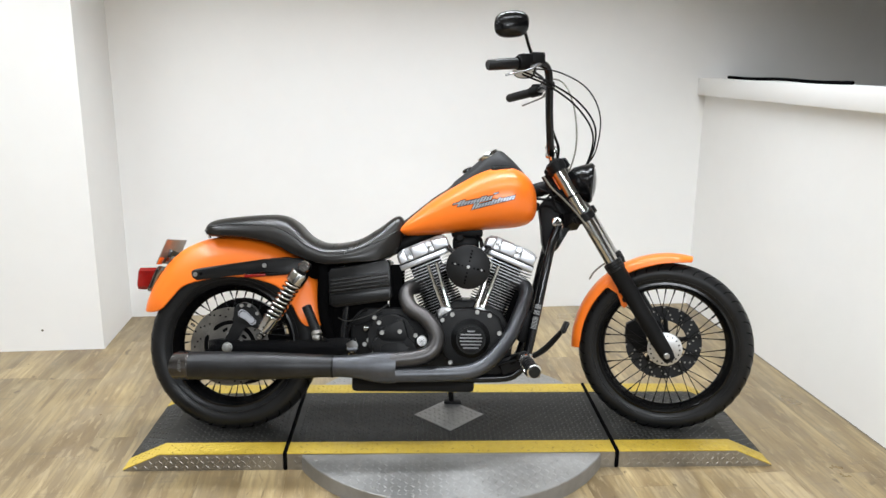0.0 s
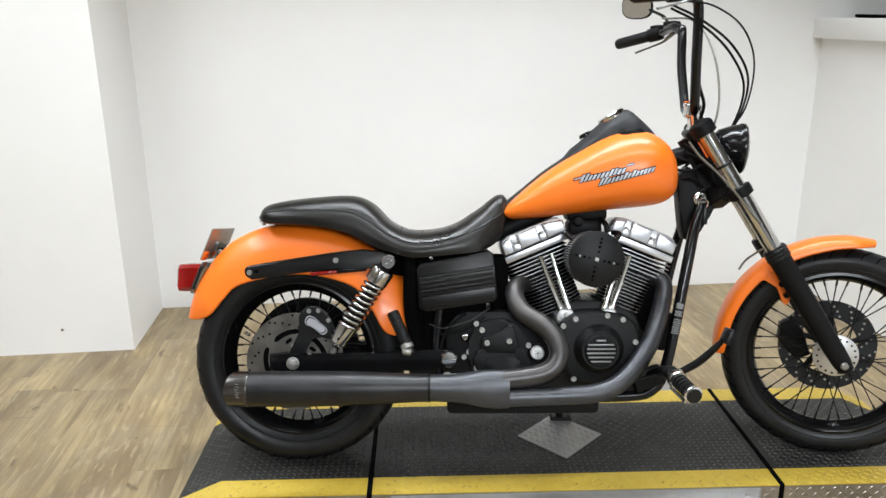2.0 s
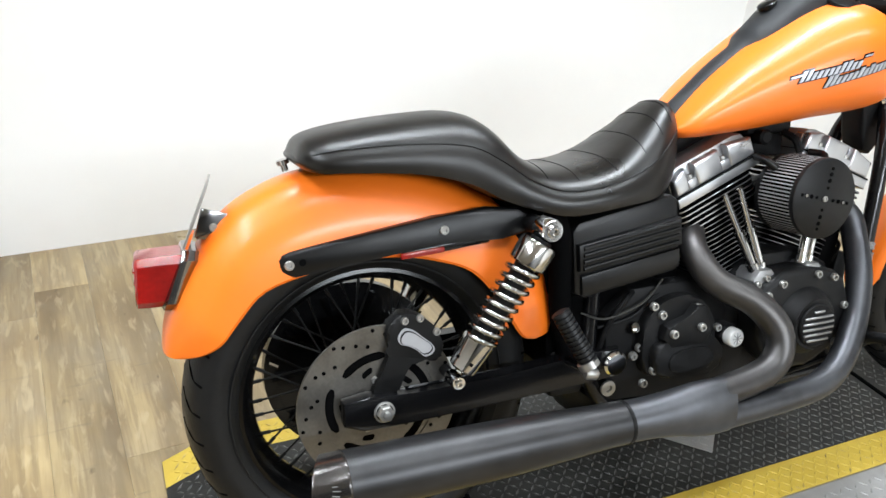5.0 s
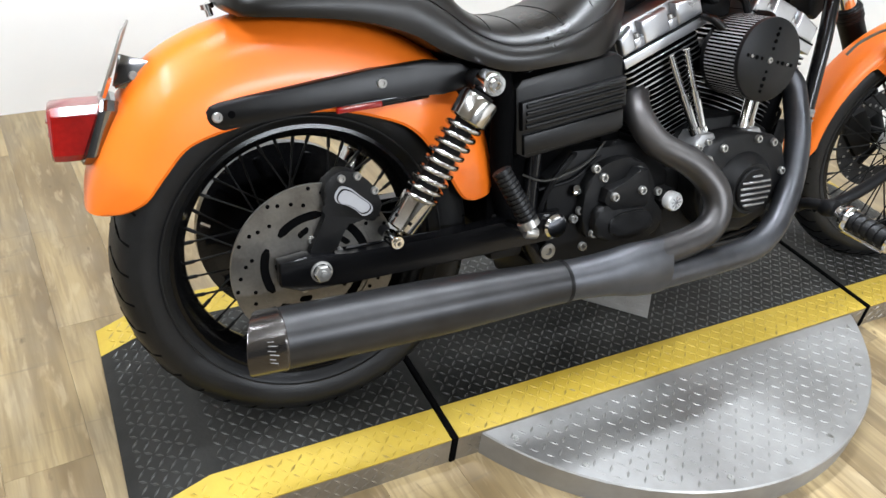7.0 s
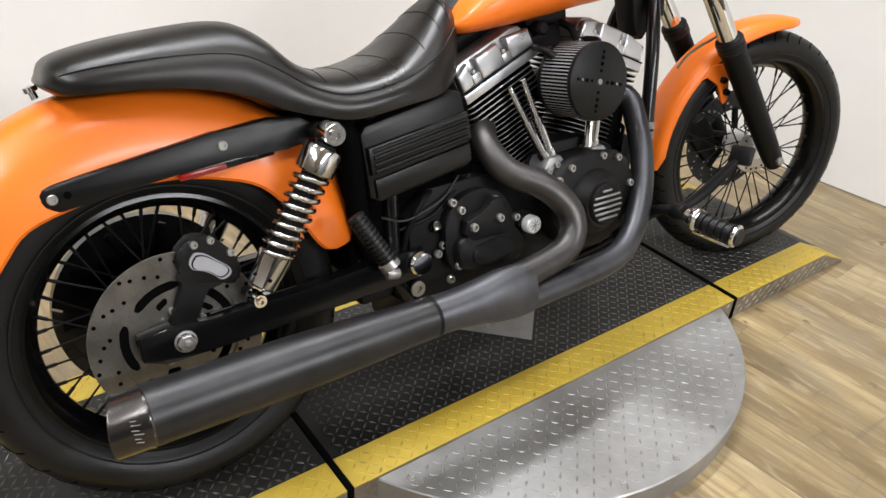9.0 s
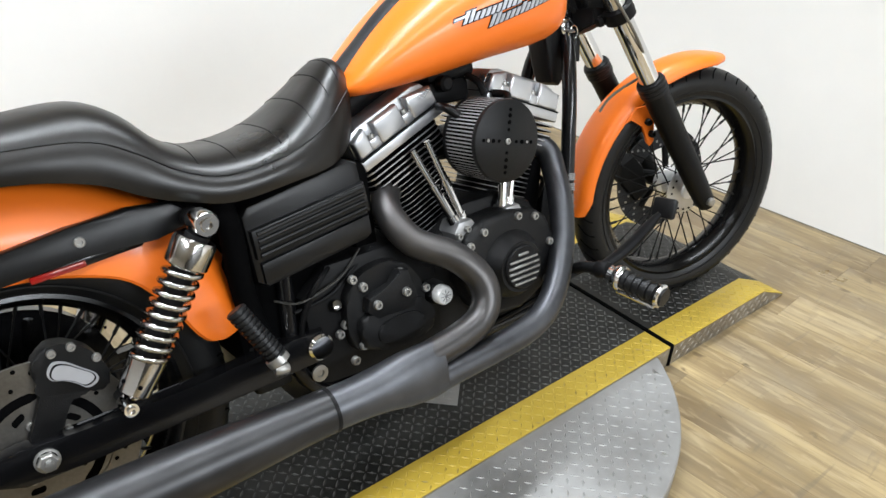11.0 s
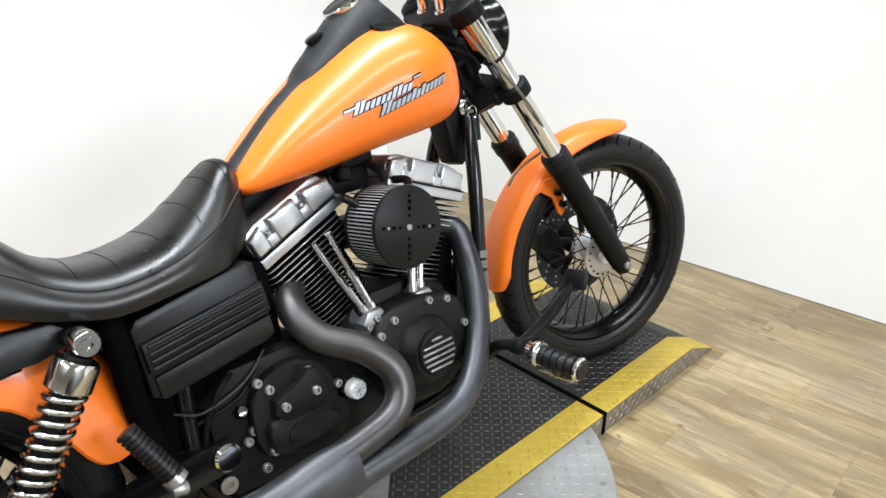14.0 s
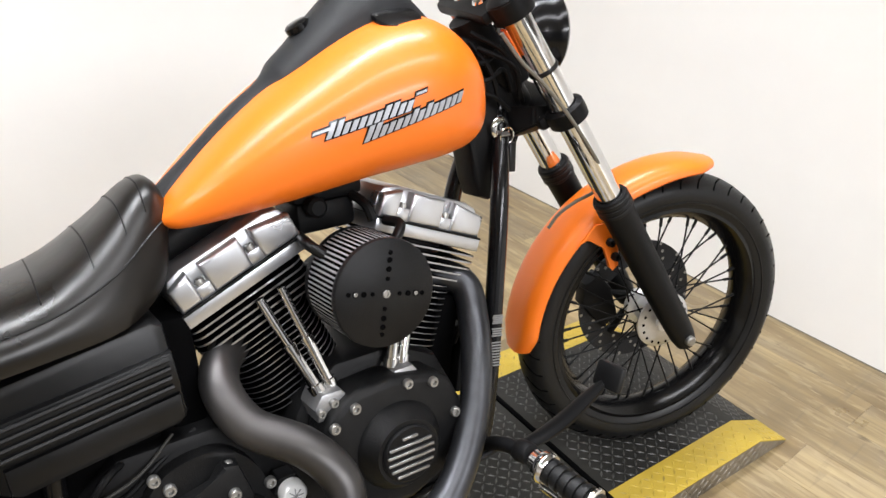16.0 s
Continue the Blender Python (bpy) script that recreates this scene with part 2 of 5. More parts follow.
nt_.links.new(nt_.nodes["Principled BSDF"].inputs["Base Color"].links[0].from_socket, mx_.inputs[6])
nt_.links.new(mx_.outputs[2], nt_.nodes["Principled BSDF"].inputs["Base Color"])
STEEL_PLATE = material("bare_tread_plate", (0.225, 0.22, 0.21), 0.5, 0.6, 0.15, 3.5, 0.12, 260, rough_vary=0.3, second=(0.38, 0.376, 0.366))
STEEL_SIDE = material("tread_plate_edge", (0.22, 0.20, 0.17), 0.42, 0.8, 0.15, 6, 0.1, 200, rough_vary=0.3, second=(0.36, 0.33, 0.28))
# near-black without sheen: rubber strips, and shade put into gaps and openings
SEAL_GAP_BLACK = material("seal_and_gap_black", (0.0022, 0.0022, 0.0024), 0.85, 0, 0.2, spec=0.02)
ORANGE = material("orange_paint", (0.88, 0.18, 0.010), 0.4, 0.0, 0.03, 5, 0.02, 900, coat=0.25, rough_vary=0.1, spec=0.45)
ORANGE.node_tree.nodes["Principled BSDF"].inputs["Coat Roughness"].default_value = 0.16
BLACK_GLOSS = material("gloss_black_paint", (0.004, 0.004, 0.0045), 0.2, 0, 0.2, 8, spec=0.3)
BLACK_SATIN = material("satin_black_powder", (0.005, 0.005, 0.0053), 0.48, 0, 0.25, 14, 0.12, 700, spec=0.14)
BLACK_WRINKLE = material("wrinkle_black_powder", (0.0056, 0.0056, 0.0058), 0.42, 0, 0.3, 20, 0.35, 500, spec=0.19)
CONSOLE = material("grey_black_wrinkle", (0.014, 0.0148, 0.0165), 0.5, 0, 0.3, 20, 0.4, 600, spec=0.3)
BLACK_PLASTIC = material("black_plastic", (0.0042, 0.0043, 0.0046), 0.33, 0, 0.2, 12, 0.10, 800, spec=0.29)
EXHAUST = material("black_ceramic_exhaust", (0.056, 0.058, 0.064), 0.4, 0.85, 0.3, 5, 0.05, 900, rough_vary=0.25, second=(0.098, 0.101, 0.109))
MUFFLER = material("black_ceramic_muffler", (0.03, 0.03, 0.031), 0.4, 0.85, 0.3, 3, 0.03, 900, rough_vary=0.2, second=(0.06, 0.06, 0.062))
CHROME = material("chrome", (0.66, 0.66, 0.66), 0.08, 1.0, 0.06, 12, rough_vary=0.4)
ALU = material("silver_rocker_paint", (0.50, 0.51, 0.53), 0.3, 0.85, 0.06, 10, 0.02, 700, rough_vary=0.15)
ALU_FIN = material("machined_fin_edge", (0.34, 0.34, 0.35), 0.34, 0.9, 0.08, 10)
BRAKE = material("brake_disc_steel", (0.115, 0.108, 0.098), 0.38, 0.85, 0.15, 20, 0.1, 300, second=(0.20, 0.19, 0.172))
RUBBER = material("tyre_rubber", (0.0052, 0.0053, 0.0056), 0.4, 0, 0.25, 9, 0.2, 400, rough_vary=0.3, spec=0.24, second=(0.0105, 0.0107, 0.0112))
# second colour puts the seat's brownish sheen into the vinyl
LEATHER = material("black_seat_vinyl", (0.0022, 0.0020, 0.0020), 0.34, 0, 0.3, 6, 0.2, 30, rough_vary=0.3, spec=0.42, second=(0.0085, 0.0068, 0.0052))
RED_LENS = material("red_lens", (0.13, 0.003, 0.002), 0.16, 0, 0.2, 14, coat=0.3, second=(0.30, 0.007, 0.005))
AMBER = material("orange_reflector", (0.75, 0.14, 0.02), 0.25, 0, 0.1)
CABLE = material("black_cable", (0.004, 0.004, 0.0043), 0.5, 0, 0.2, spec=0.12)
BRAID = material("grey_wire_sheath", (0.15, 0.14, 0.115), 0.5, 0.1, 0.1, 60, 0.3, 900)
LOOM = material("dark_wire_sheath", (0.022, 0.021, 0.018), 0.5, 0.1, 0.2, 60, 0.3, 900)
GLASS = material("dark_headlamp_glass", (0.02, 0.02, 0.022), 0.06, 0, 0.1, coat=0.6)
DIRTY_STEEL = material("plain_steel", (0.33, 0.325, 0.31), 0.4, 0.85, 0.2, 12)
BADGE = material("silver_badge", (0.38, 0.39, 0.42), 0.35, 0.4, 0.1)
LABEL_WHITE = material("white_print", (0.35, 0.35, 0.35), 0.5, 0, 0.1)
LABEL_GREY = material("grey_print", (0.2, 0.2, 0.2), 0.5, 0, 0.1)
TIP = material("dark_chrome_tip", (0.085, 0.08, 0.077), 0.22, 0.9, 0.15, 12)
LEVER = material("worn_lever_alloy", (0.22, 0.22, 0.22), 0.35, 0.8, 0.15, 30)
SHOCK_CHROME = material("shock_chrome", (0.46, 0.455, 0.445), 0.14, 1.0, 0.1, 12, rough_vary=0.3)
BRIGHT = material("satin_silver", (0.82, 0.82, 0.81), 0.3, 0.4, 0.05, 14)
# plain chrome darkened in colour, for the dark reflections it should show
DARK_CHROME = material("dimmed_chrome", (0.24, 0.24, 0.245), 0.13, 1.0, 0.1, 8)
RIM_BLACK = material("black_rim_enamel", (0.003, 0.003, 0.0032), 0.2, 0, 0.2, 8, spec=0.26)
JOINT = material("dirty_joint", (0.16, 0.145, 0.12), 0.8, 0, 0.25, 6)
COVER_STEEL = material("drilled_cover_steel", (0.55, 0.55, 0.55), 0.36, 0.75, 0.15, 24, 0.1, 300)
HEATED = material("heat_browned_exhaust", (0.056, 0.056, 0.059), 0.4, 0.85, 0.3, 4, 0.05, 900, rough_vary=0.2, second=(0.098, 0.092, 0.088))
CAST = material("dull_cast_alloy", (0.30, 0.30, 0.30), 0.36, 0.8, 0.2, 30, 0.15, 500)
FACE_BLACK = material("flat_black_plate", (0.0048, 0.0048, 0.0052), 0.42, 0, 0.3, 14, 0.2, 500, spec=0.22)
MIRROR = material("mirror_glass", (0.85, 0.85, 0.86), 0.03, 1.0, 0.01)


# ---- the room ----
BACK, LEFT, RIGHT, STEP_Y = 1.25, -1.81, 1.515, 0.742
FRONT, FAR_LEFT, TOP = -5.6, -4.6, 2.75
floor = tagged(part("floor", box(bmesh.new(), (0.2, -2.1, -0.06), (9.8, 7.2, 0.1)), SUBFLOOR), "beige wood-look vinyl plank floor, scuffed", "floor", kind="structure")


def wall(name, c, s, mat, label):
    return tagged(part(name, box(bmesh.new(), c, s), mat), label, "wall", kind="structure")


wall("wall_back", ((LEFT + RIGHT) / 2, BACK + 0.06, TOP / 2), (RIGHT - LEFT, 0.12, TOP), WALL, "plain white painted wall behind the motorcycle")
wall("wall_left_return", (LEFT - 0.06, (STEP_Y + BACK + 0.12) / 2, TOP / 2), (0.12, BACK + 0.12 - STEP_Y, TOP), WALL, "white painted return of the wall beside the alcove")
wall("wall_left_front", ((FAR_LEFT + LEFT - 0.12) / 2, STEP_Y + 0.06, TOP / 2), (LEFT - 0.12 - FAR_LEFT, 0.12, TOP), WALL, "white painted wall that stands forward of the alcove")
half = wall("wall_right_half", (RIGHT + 0.06, (BACK + FRONT) / 2, 0.6375), (0.12, BACK - FRONT, 1.275), WALL, "white half-height partition wall with a ledge on top")
tagged(part("ledge", box(bmesh.new(), (RIGHT + 0.05, (BACK + FRONT) / 2 - 0.001, 1.3235), (0.2, BACK - FRONT - 0.004, 0.095), bevel=0.004), WALL), "white wooden cap board along the half-height wall", "ledge", kind="structure")
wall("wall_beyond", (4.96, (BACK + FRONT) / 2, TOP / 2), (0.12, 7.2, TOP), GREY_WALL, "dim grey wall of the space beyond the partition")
wall("wall_beyond_back", ((RIGHT + 4.9) / 2, BACK + 0.06, TOP / 2), (4.9 - RIGHT, 0.12, TOP), WALL, "white back wall that runs on beyond the partition")
# unseen wall, its darkness stands for the dim room behind the viewer
wall("wall_front", (0.2, FRONT - 0.06, TOP / 2), (9.6, 0.12, TOP), DIM_WALL, "unseen wall on the viewer's side of the showroom, darkened for the dim room there")
wall("wall_far_left", (FAR_LEFT - 0.06, (STEP_Y + FRONT) / 2, TOP / 2), (0.12, STEP_Y + 0.12 - FRONT, TOP), WALL, "plain white painted side wall")
tagged(part("ceiling", box(bmesh.new(), (0.2, -2.1, TOP + 0.05), (9.8, 7.2, 0.1)), CEIL), "off-white painted ceiling", "ceiling", kind="structure")
tagged(part("trim", box(bmesh.new(), (RIGHT - 0.0015, (BACK + FRONT) / 2, 0.0015), (0.003, BACK - FRONT - 0.01, 0.003)), JOINT), "dirty joint line at the foot of the partition", "trim", kind="structure")
tagged(part("cable_strip", tube(bmesh.new(), [(1.55, 1.05, 1.381), (1.545, 0.8, 1.378), (1.55, 0.5, 1.383), (1.54, 0.2, 1.378), (1.55, -0.05, 1.382)], 0.008, 8, 5), SEAL_GAP_BLACK), "thin dark cable lying along the white ledge", "cable")

tagged(part("wall_plug", lathe(bmesh.new(), [(0.006, 0), (0.006, 0.002), (0, 0.003)], (-2.10, STEP_Y, 0.109), (0, -1, 0), 12, cap=False), JOINT), "small grey plug in the white wall", "wall plug")

# ---- the turntable platform ----
P = 0.062
deck = new("turntable_platform")
deck.matrix_world = pose(-0.165, -0.297, 0, 0, 0, -4.4)
tagged(deck, "black tread-plate display platform with yellow edges on a steel turntable", "platform")
HALF_W, BAND, SEAM, BEND, END, DISC_R = 0.302, 0.085, 0.607, 1.055, 1.19, 0.625


def lug(bm, x, y, z, ang, ln=0.0205, w=0.0062, h=0.0016, normal_slope=0.0):
    """One raised lens-shaped lug of tread plate."""
    c, s = math.cos(ang), math.sin(ang)
    pts = [(-ln / 2, 0, 0), (0, -w / 2, 0), (ln / 2, 0, 0), (0, w / 2, 0), (-ln * 0.2, 0, h), (ln * 0.2, 0, h)]
    v = [bm.verts.new((x + p[0] * c - p[1] * s, y + p[0] * s + p[1] * c, z + p[2] + normal_slope * (p[0] * c - p[1] * s))) for p in pts]
    for f in ((0, 1, 4), (1, 5, 4), (1, 2, 5), (2, 3, 5), (3, 4, 5), (3, 0, 4)):
        bm.faces.new([v[i] for i in f])


def lugs(inside, x0, x1, y0, y1, height, pitch=0.0185, slope=0.0, h=0.0016):
    """Tread over a field: rows of lugs turned by turns one way and the other."""
    bm = bmesh.new()
    for i in range(int((x1 - x0) / pitch) + 1):
        for j in range(int((y1 - y0) / pitch) + 1):
            x, y = x0 + (i + 0.5) * pitch, y0 + (j + 0.5) * pitch
            if inside(x, y):
                lug(bm, x, y, height(x), math.pi / 4 * (1 if (i + j) % 2 else -1) + 0.0, normal_slope=slope, h=h)
    return bm


def deck_height(x):
    return P if abs(x) <= BEND else 0.002 + (P - 0.002) * max(0.0, (END - abs(x)) / (END - BEND))


bm = lathe(bmesh.new(), [(0, 0.0), (DISC_R, 0.0), (DISC_R, P - 0.006), (DISC_R - 0.003, P - 0.003), (0, P - 0.003)], (0, 0, 0), (0, 0, 1), 96, cap=False)
disc = part("turntable_disc", bm, STEEL_PLATE, deck, "bare steel tread-plate disc with a rolled rim")
o = part("tread", lugs(lambda x, y: math.hypot(x, y) < DISC_R - 0.015 and abs(y) > HALF_W + 0.008, -DISC_R, DISC_R, -DISC_R, DISC_R, lambda x: P - 0.003, pitch=0.0235, h=0.0015), STEEL_PLATE, disc)
o["kind"] = "stuff"
for k in range(26):
    a = 2 * math.pi * (k + 0.5) / 26
    x, y = (DISC_R - 0.03) * math.cos(a), (DISC_R - 0.03) * math.sin(a)
    if abs(y) > HALF_W + 0.02:
        part("screw", lathe(bmesh.new(), [(0.0075, 0), (0.0065, 0.0016), (0.003, 0.0016), (0.0025, 0.0003), (0, 0.0003)], (x, y, P - 0.003), (0, 0, 1), 10, cap=False), DIRTY_STEEL, disc)

gap = 0.008
for name, xs in (("middle_section", (-SEAM + gap, SEAM - gap)), ("rear_ramp", (-END, -BEND, -SEAM - gap)), ("front_ramp", (SEAM + gap, BEND, END))):
    bm = bmesh.new()
    top = [(x, P if abs(x) <= BEND + 1e-6 else 0.002) for x in xs]
    slab(bm, [(top[0][0], 0.0)] + [p for p in top] + [(top[-1][0], 0.0)] if True else top, -HALF_W, HALF_W)
    sec = part(name, bm, STEEL_SIDE, deck, "steel-sided deck section")
    z_of = deck_height
    xl, xr = xs[0], xs[-1]
    # painted skins lie a little above the steel
    for nm, ya, yb, mt in (("black_deck", -HALF_W + BAND, HALF_W - BAND, DARK_PLATE), ("yellow_band", -HALF_W, -HALF_W + BAND, YELLOW), ("yellow_band", HALF_W - BAND, HALF_W, YELLOW)):
        bm = bmesh.new()
        row = [(x, z + 0.004) for x, z in top]
        slab(bm, [(row[0][0], row[0][1] - 0.003)] + row + [(row[-1][0], row[-1][1] - 0.003)] + [(x, z - 0.003) for x, z in reversed(row[1:-1])], ya, yb)
        skin = part(nm, bm, mt, sec)
        for xa, xb in zip(xs, xs[1:]):
            flat_part = max(abs(xa), abs(xb)) <= BEND + 1e-6
            sl = 0 if flat_part else ((P - 0.002) / (END - BEND)) * (1 if xa < 0 else -1)
            bm = lugs(lambda x, y: xa + 0.012 < x < xb - 0.012 and ya + 0.006 < y < yb - 0.006 and not (abs(x) / 1.0 + abs(y) < 0.15 and nm == "black_deck"), xa, xb, ya, yb, lambda x: deck_height(x) + 0.004, slope=sl, h=0.0017 if mt is DARK_PLATE else 0.0016)
            if len(bm.verts):
                o = part("tread", bm, WORN_PLATE if mt is DARK_PLATE else CHIPPED, sec)
                o["kind"] = "stuff"
            else:
                bm.free()
for s in (-1, 1):
    # the tread of the upright edges
    bm = lugs(lambda x, z: z < deck_height(x) - 0.008 and abs(abs(x) - SEAM) > 0.02, -END, END, 0.004, P - 0.004, lambda x: 0.0)
    bmesh.ops.transform(bm, matrix=Matrix.Translation((0, s * HALF_W, 0)) @ Matrix.Rotation(radians(90), 4, "X") @ Matrix.Diagonal((1, 1, -s, 1)), verts=bm.verts)
    part("edge_tread", bm, STEEL_SIDE, deck)["kind"] = "stuff"
for sx in (-1, 1):
    part("rubber_seam", box(bmesh.new(), (sx * SEAM, 0, P / 2 + 0.004), (0.013, 2 * HALF_W + 0.006, P + 0.008), bevel=0.003), SEAL_GAP_BLACK, deck, "black rubber strip in the joint")
bm = slab(bmesh.new(), [(-0.14, 0), (0, -0.14), (0.14, 0), (0, 0.14)], -0.0015, 0.0015, 0.0006, 1)
bmesh.ops.transform(bm, matrix=pose(0, 0, P + 0.006, 90, 0, 0), verts=bm.verts)
dia = part("diamond_plate", bm, STEEL_PLATE, deck, "bare steel diamond-shaped cover plate")
o = part("tread", lugs(lambda x, y: abs(x) + abs(y) < 0.125, -0.14, 0.14, -0.14, 0.14, lambda x: P + 0.0075), STEEL_PLATE, dia)
o["kind"] = "stuff"

# ---- the motorcycle ----
bike = new("motorcycle")
bike.matrix_world = Matrix.Translation((-0.168, -0.42, 0.071)) @ pose(0, 0, 0, 0, 0, -6.5) @ pose(0, 0, 0, -14.5, 0, 0)
tagged(bike, "orange and black cruiser motorcycle with tall bars, leaning on its stand", "motorcycle")
FA, RA = Vector((0.824, 0, 0.322)), Vector((-0.835, 0, 0.318))
STEER_DEG = 15.0
FORK = Vector((0.5165, 0, -0.8563))  # down along the legs
FORK_TOP = Vector((0.407, 0, 1.014))
HEAD = Vector((0.36, 0, 1.0))
STEER = Matrix.Translation((-0.003, 0.012, 0.004)) @ Matrix.Translation(HEAD) @ Matrix.Rotation(radians(-STEER_DEG), 4, -FORK) @ Matrix.Translation(-HEAD)


def two_tone(ob, second):
    ob.data.materials.append(second)
    return ob


def shared(name, mesh_ob, parent, m):
    """Another object on the mesh of one already made."""
    ob = new(name, mesh_ob.data)
    ob.parent = parent
    ob.matrix_basis = m
    return ob


def spokes(wheel, count, hub_r, hub_y, rim_r, cross, mat):
    first = {}
    for k in range(count):
        side = 1 if k % 2 else -1
        lean = 1 if (k // 2) % 2 else -1
        if (side, lean) not in first:
            a0 = radians(cross) * lean
            p = Vector((hub_r * math.cos(a0), side * hub_y, hub_r * math.sin(a0)))
            q = Vector((rim_r, side * 0.006, 0))
            bm = tube(bmesh.new(), [p, q], 0.0019, 6, 1)
            tube(bm, [q + (p - q) * 0.09, q], 0.0034, 6, 1)
            first[(side, lean)] = part("spoke", bm, mat, wheel, m=Matrix.Rotation(2 * math.pi * k / count, 4, "Y"))
        else:
            shared("spoke", first[(side, lean)], wheel, Matrix.Rotation(2 * math.pi * k / count, 4, "Y"))


def tyre(wheel, R, w, rim_r, grooves, name="tyre"):
    prof = [(rim_r, -w * 0.325), (rim_r + 0.010, -w * 0.41), (rim_r + (R - rim_r) * 0.45, -w * 0.5), (R - 0.028, -w * 0.47), (R - 0.013, -w * 0.37), (R - 0.004, -w * 0.2), (R, 0)]
    prof = prof + [(r, -y) for r, y in reversed(prof[:-1])]
    ty = part(name, lathe(bmesh.new(), prof, (0, 0, 0), (0, 1, 0), 96, cap=False), RUBBER, wheel, "worn black road tyre", sharp=60)
    # moulded ring on the sidewall
    for s in (-1, 1):
        bm = bmesh.new()
        n = 72
        rr = rim_r + 0.02
        tube(bm, [(rr * math.cos(2 * math.pi * i / n), s * w * 0.455, rr * math.sin(2 * math.pi * i / n)) for i in range(n + 1)], 0.0016, 5, 1)
        part("sidewall_ring", bm, RUBBER, wheel)
    # slanted tread grooves cut as dark strips
    for s in (-1, 1):
        bm = bmesh.new()
        for k in range(grooves):
            a = 2 * math.pi * (k + (0.5 if s > 0 else 0)) / grooves
            pts = []
            for f, yy in ((0.0, 0.10), (0.05, 0.24), (0.085, 0.33), (0.105, 0.41), (0.112, 0.452)):
                r = R - {0.10: 0.0024, 0.24: 0.0066, 0.33: 0.0114, 0.41: 0.0195, 0.452: 0.0258}[yy]
                pts.append((r * math.cos(a + f), s * w * yy, r * math.sin(a + f)))
            tube(bm, pts, 0.0021, 6, 2)
        o = part("tread_groove", bm, SEAL_GAP_BLACK, wheel)
        o["kind"] = "stuff"
    return ty


def drilled_ring(bm, r_out, r_in, y0, y1):
    lathe(bm, [(r_in, y0), (r_out, y0), (r_out, y1), (r_in, y1), (r_in, y0)], (0, 0, 0), (0, 1, 0), 72, cap=False)
    return bm


def holes(parent, y, spots, r=0.004, mat=None):
    bm = bmesh.new()
    for rad, ang in spots:
        lathe(bm, [(r, 0), (r, 0.0006), (0, 0.0006)], (rad * math.cos(ang), y, rad * math.sin(ang)), (0, -1, 0), 8, cap=False)
    o = part("drill_hole", bm, mat or SEAL_GAP_BLACK, parent)
    o["kind"] = "stuff"
    return o


def arc_plate(bm, a0, a1, r0, r1, y0=-0.1036, y1=-0.1046, n=8):
    """A thin curved plate between two angles, with narrowed ends."""
    rings = []
    for k in range(n + 1):
        a, q = a0 + (a1 - a0) * k / n, (0.45 if k in (0, n) else 1.0)
        m, h = (r0 + r1) / 2 - 0.006 * k / n, (r1 - r0) / 2 * q
        rings.append([Vector(((m + d * h) * math.cos(a), y, (m + d * h) * math.sin(a))) for d, y in ((-1, y0), (1, y0), (1, y1), (-1, y1))])
    return loft(bm, rings)


# front wheel, steered with the fork
FM = STEER @ Matrix.Translation(FA)
RIM_F = 0.245
prof = [(RIM_F + 0.012, -0.038), (RIM_F + 0.004, -0.040), (RIM_F - 0.006, -0.030), (RIM_F - 0.010, -0.022), (RIM_F - 0.018, -0.010), (RIM_F - 0.020, 0)]
prof = prof + [(r, -y) for r, y in reversed(prof[:-1])]
prof = prof + [(RIM_F + 0.006, 0.03), (RIM_F + 0.006, -0.03), prof[0]]
fw = part("front_wheel", lathe(bmesh.new(), prof, (0, 0, 0), (0, 1, 0), 96, cap=False), RIM_BLACK, bike, "black laced rim of the front wheel", m=FM)
tyre(fw, 0.328, 0.1, RIM_F + 0.006, 44)
spokes(fw, 40, 0.034, 0.03, RIM_F - 0.018, 62, BLACK_SATIN)
part("hub", lathe(bmesh.new(), [(0, -0.06), (0.022, -0.06), (0.026, -0.045), (0.03, -0.035), (0.04, -0.033), (0.04, -0.027), (0.031, -0.02), (0.029, 0.0), (0.031, 0.02), (0.044, 0.027), (0.044, 0.04), (0.02, 0.06), (0, 0.06)], (0, 0, 0), (0, 1, 0), 32, cap=False), BRIGHT, fw, "polished alloy front hub")
cap_ob = part("hub_cover", lathe(bmesh.new(), [(0.02, -0.054), (0.056, -0.052), (0.065, -0.047), (0.065, -0.043), (0.02, -0.043)], (0, 0, 0), (0, 1, 0), 40, cap=False), COVER_STEEL, fw, "silver drilled hub cover")
holes(fw, -0.0528, [(0.054, 2 * math.pi * k / 18) for k in range(18)], 0.0035)
bd = part("brake_disc", drilled_ring(bmesh.new(), 0.146, 0.09, 0.062, 0.067), CONSOLE, fw, "dark drilled brake disc")
holes(fw, 0.0617, [(0.1 + 0.014 * (k % 4), 2 * math.pi * k / 60) for k in range(60)], 0.004, DIRTY_STEEL)
bm = bmesh.new()
for k in range(5):
    a = 2 * math.pi * k / 5
    tube(bm, [(0.035 * math.cos(a), 0.058, 0.035 * math.sin(a)), (0.097 * math.cos(a + 0.25), 0.064, 0.097 * math.sin(a + 0.25))], 0.009, 8, 1)
part("disc_carrier", bm, BLACK_SATIN, fw)
bm = bmesh.new()
slab(bm, [(-0.15, 0.02), (-0.09, -0.05), (-0.05, -0.03), (-0.075, 0.05), (-0.11, 0.09), (-0.145, 0.07)], 0.045, 0.085, 0.008)
part("front_caliper", bm, BLACK_SATIN, bike, "black front brake caliper on the left leg", m=FM)

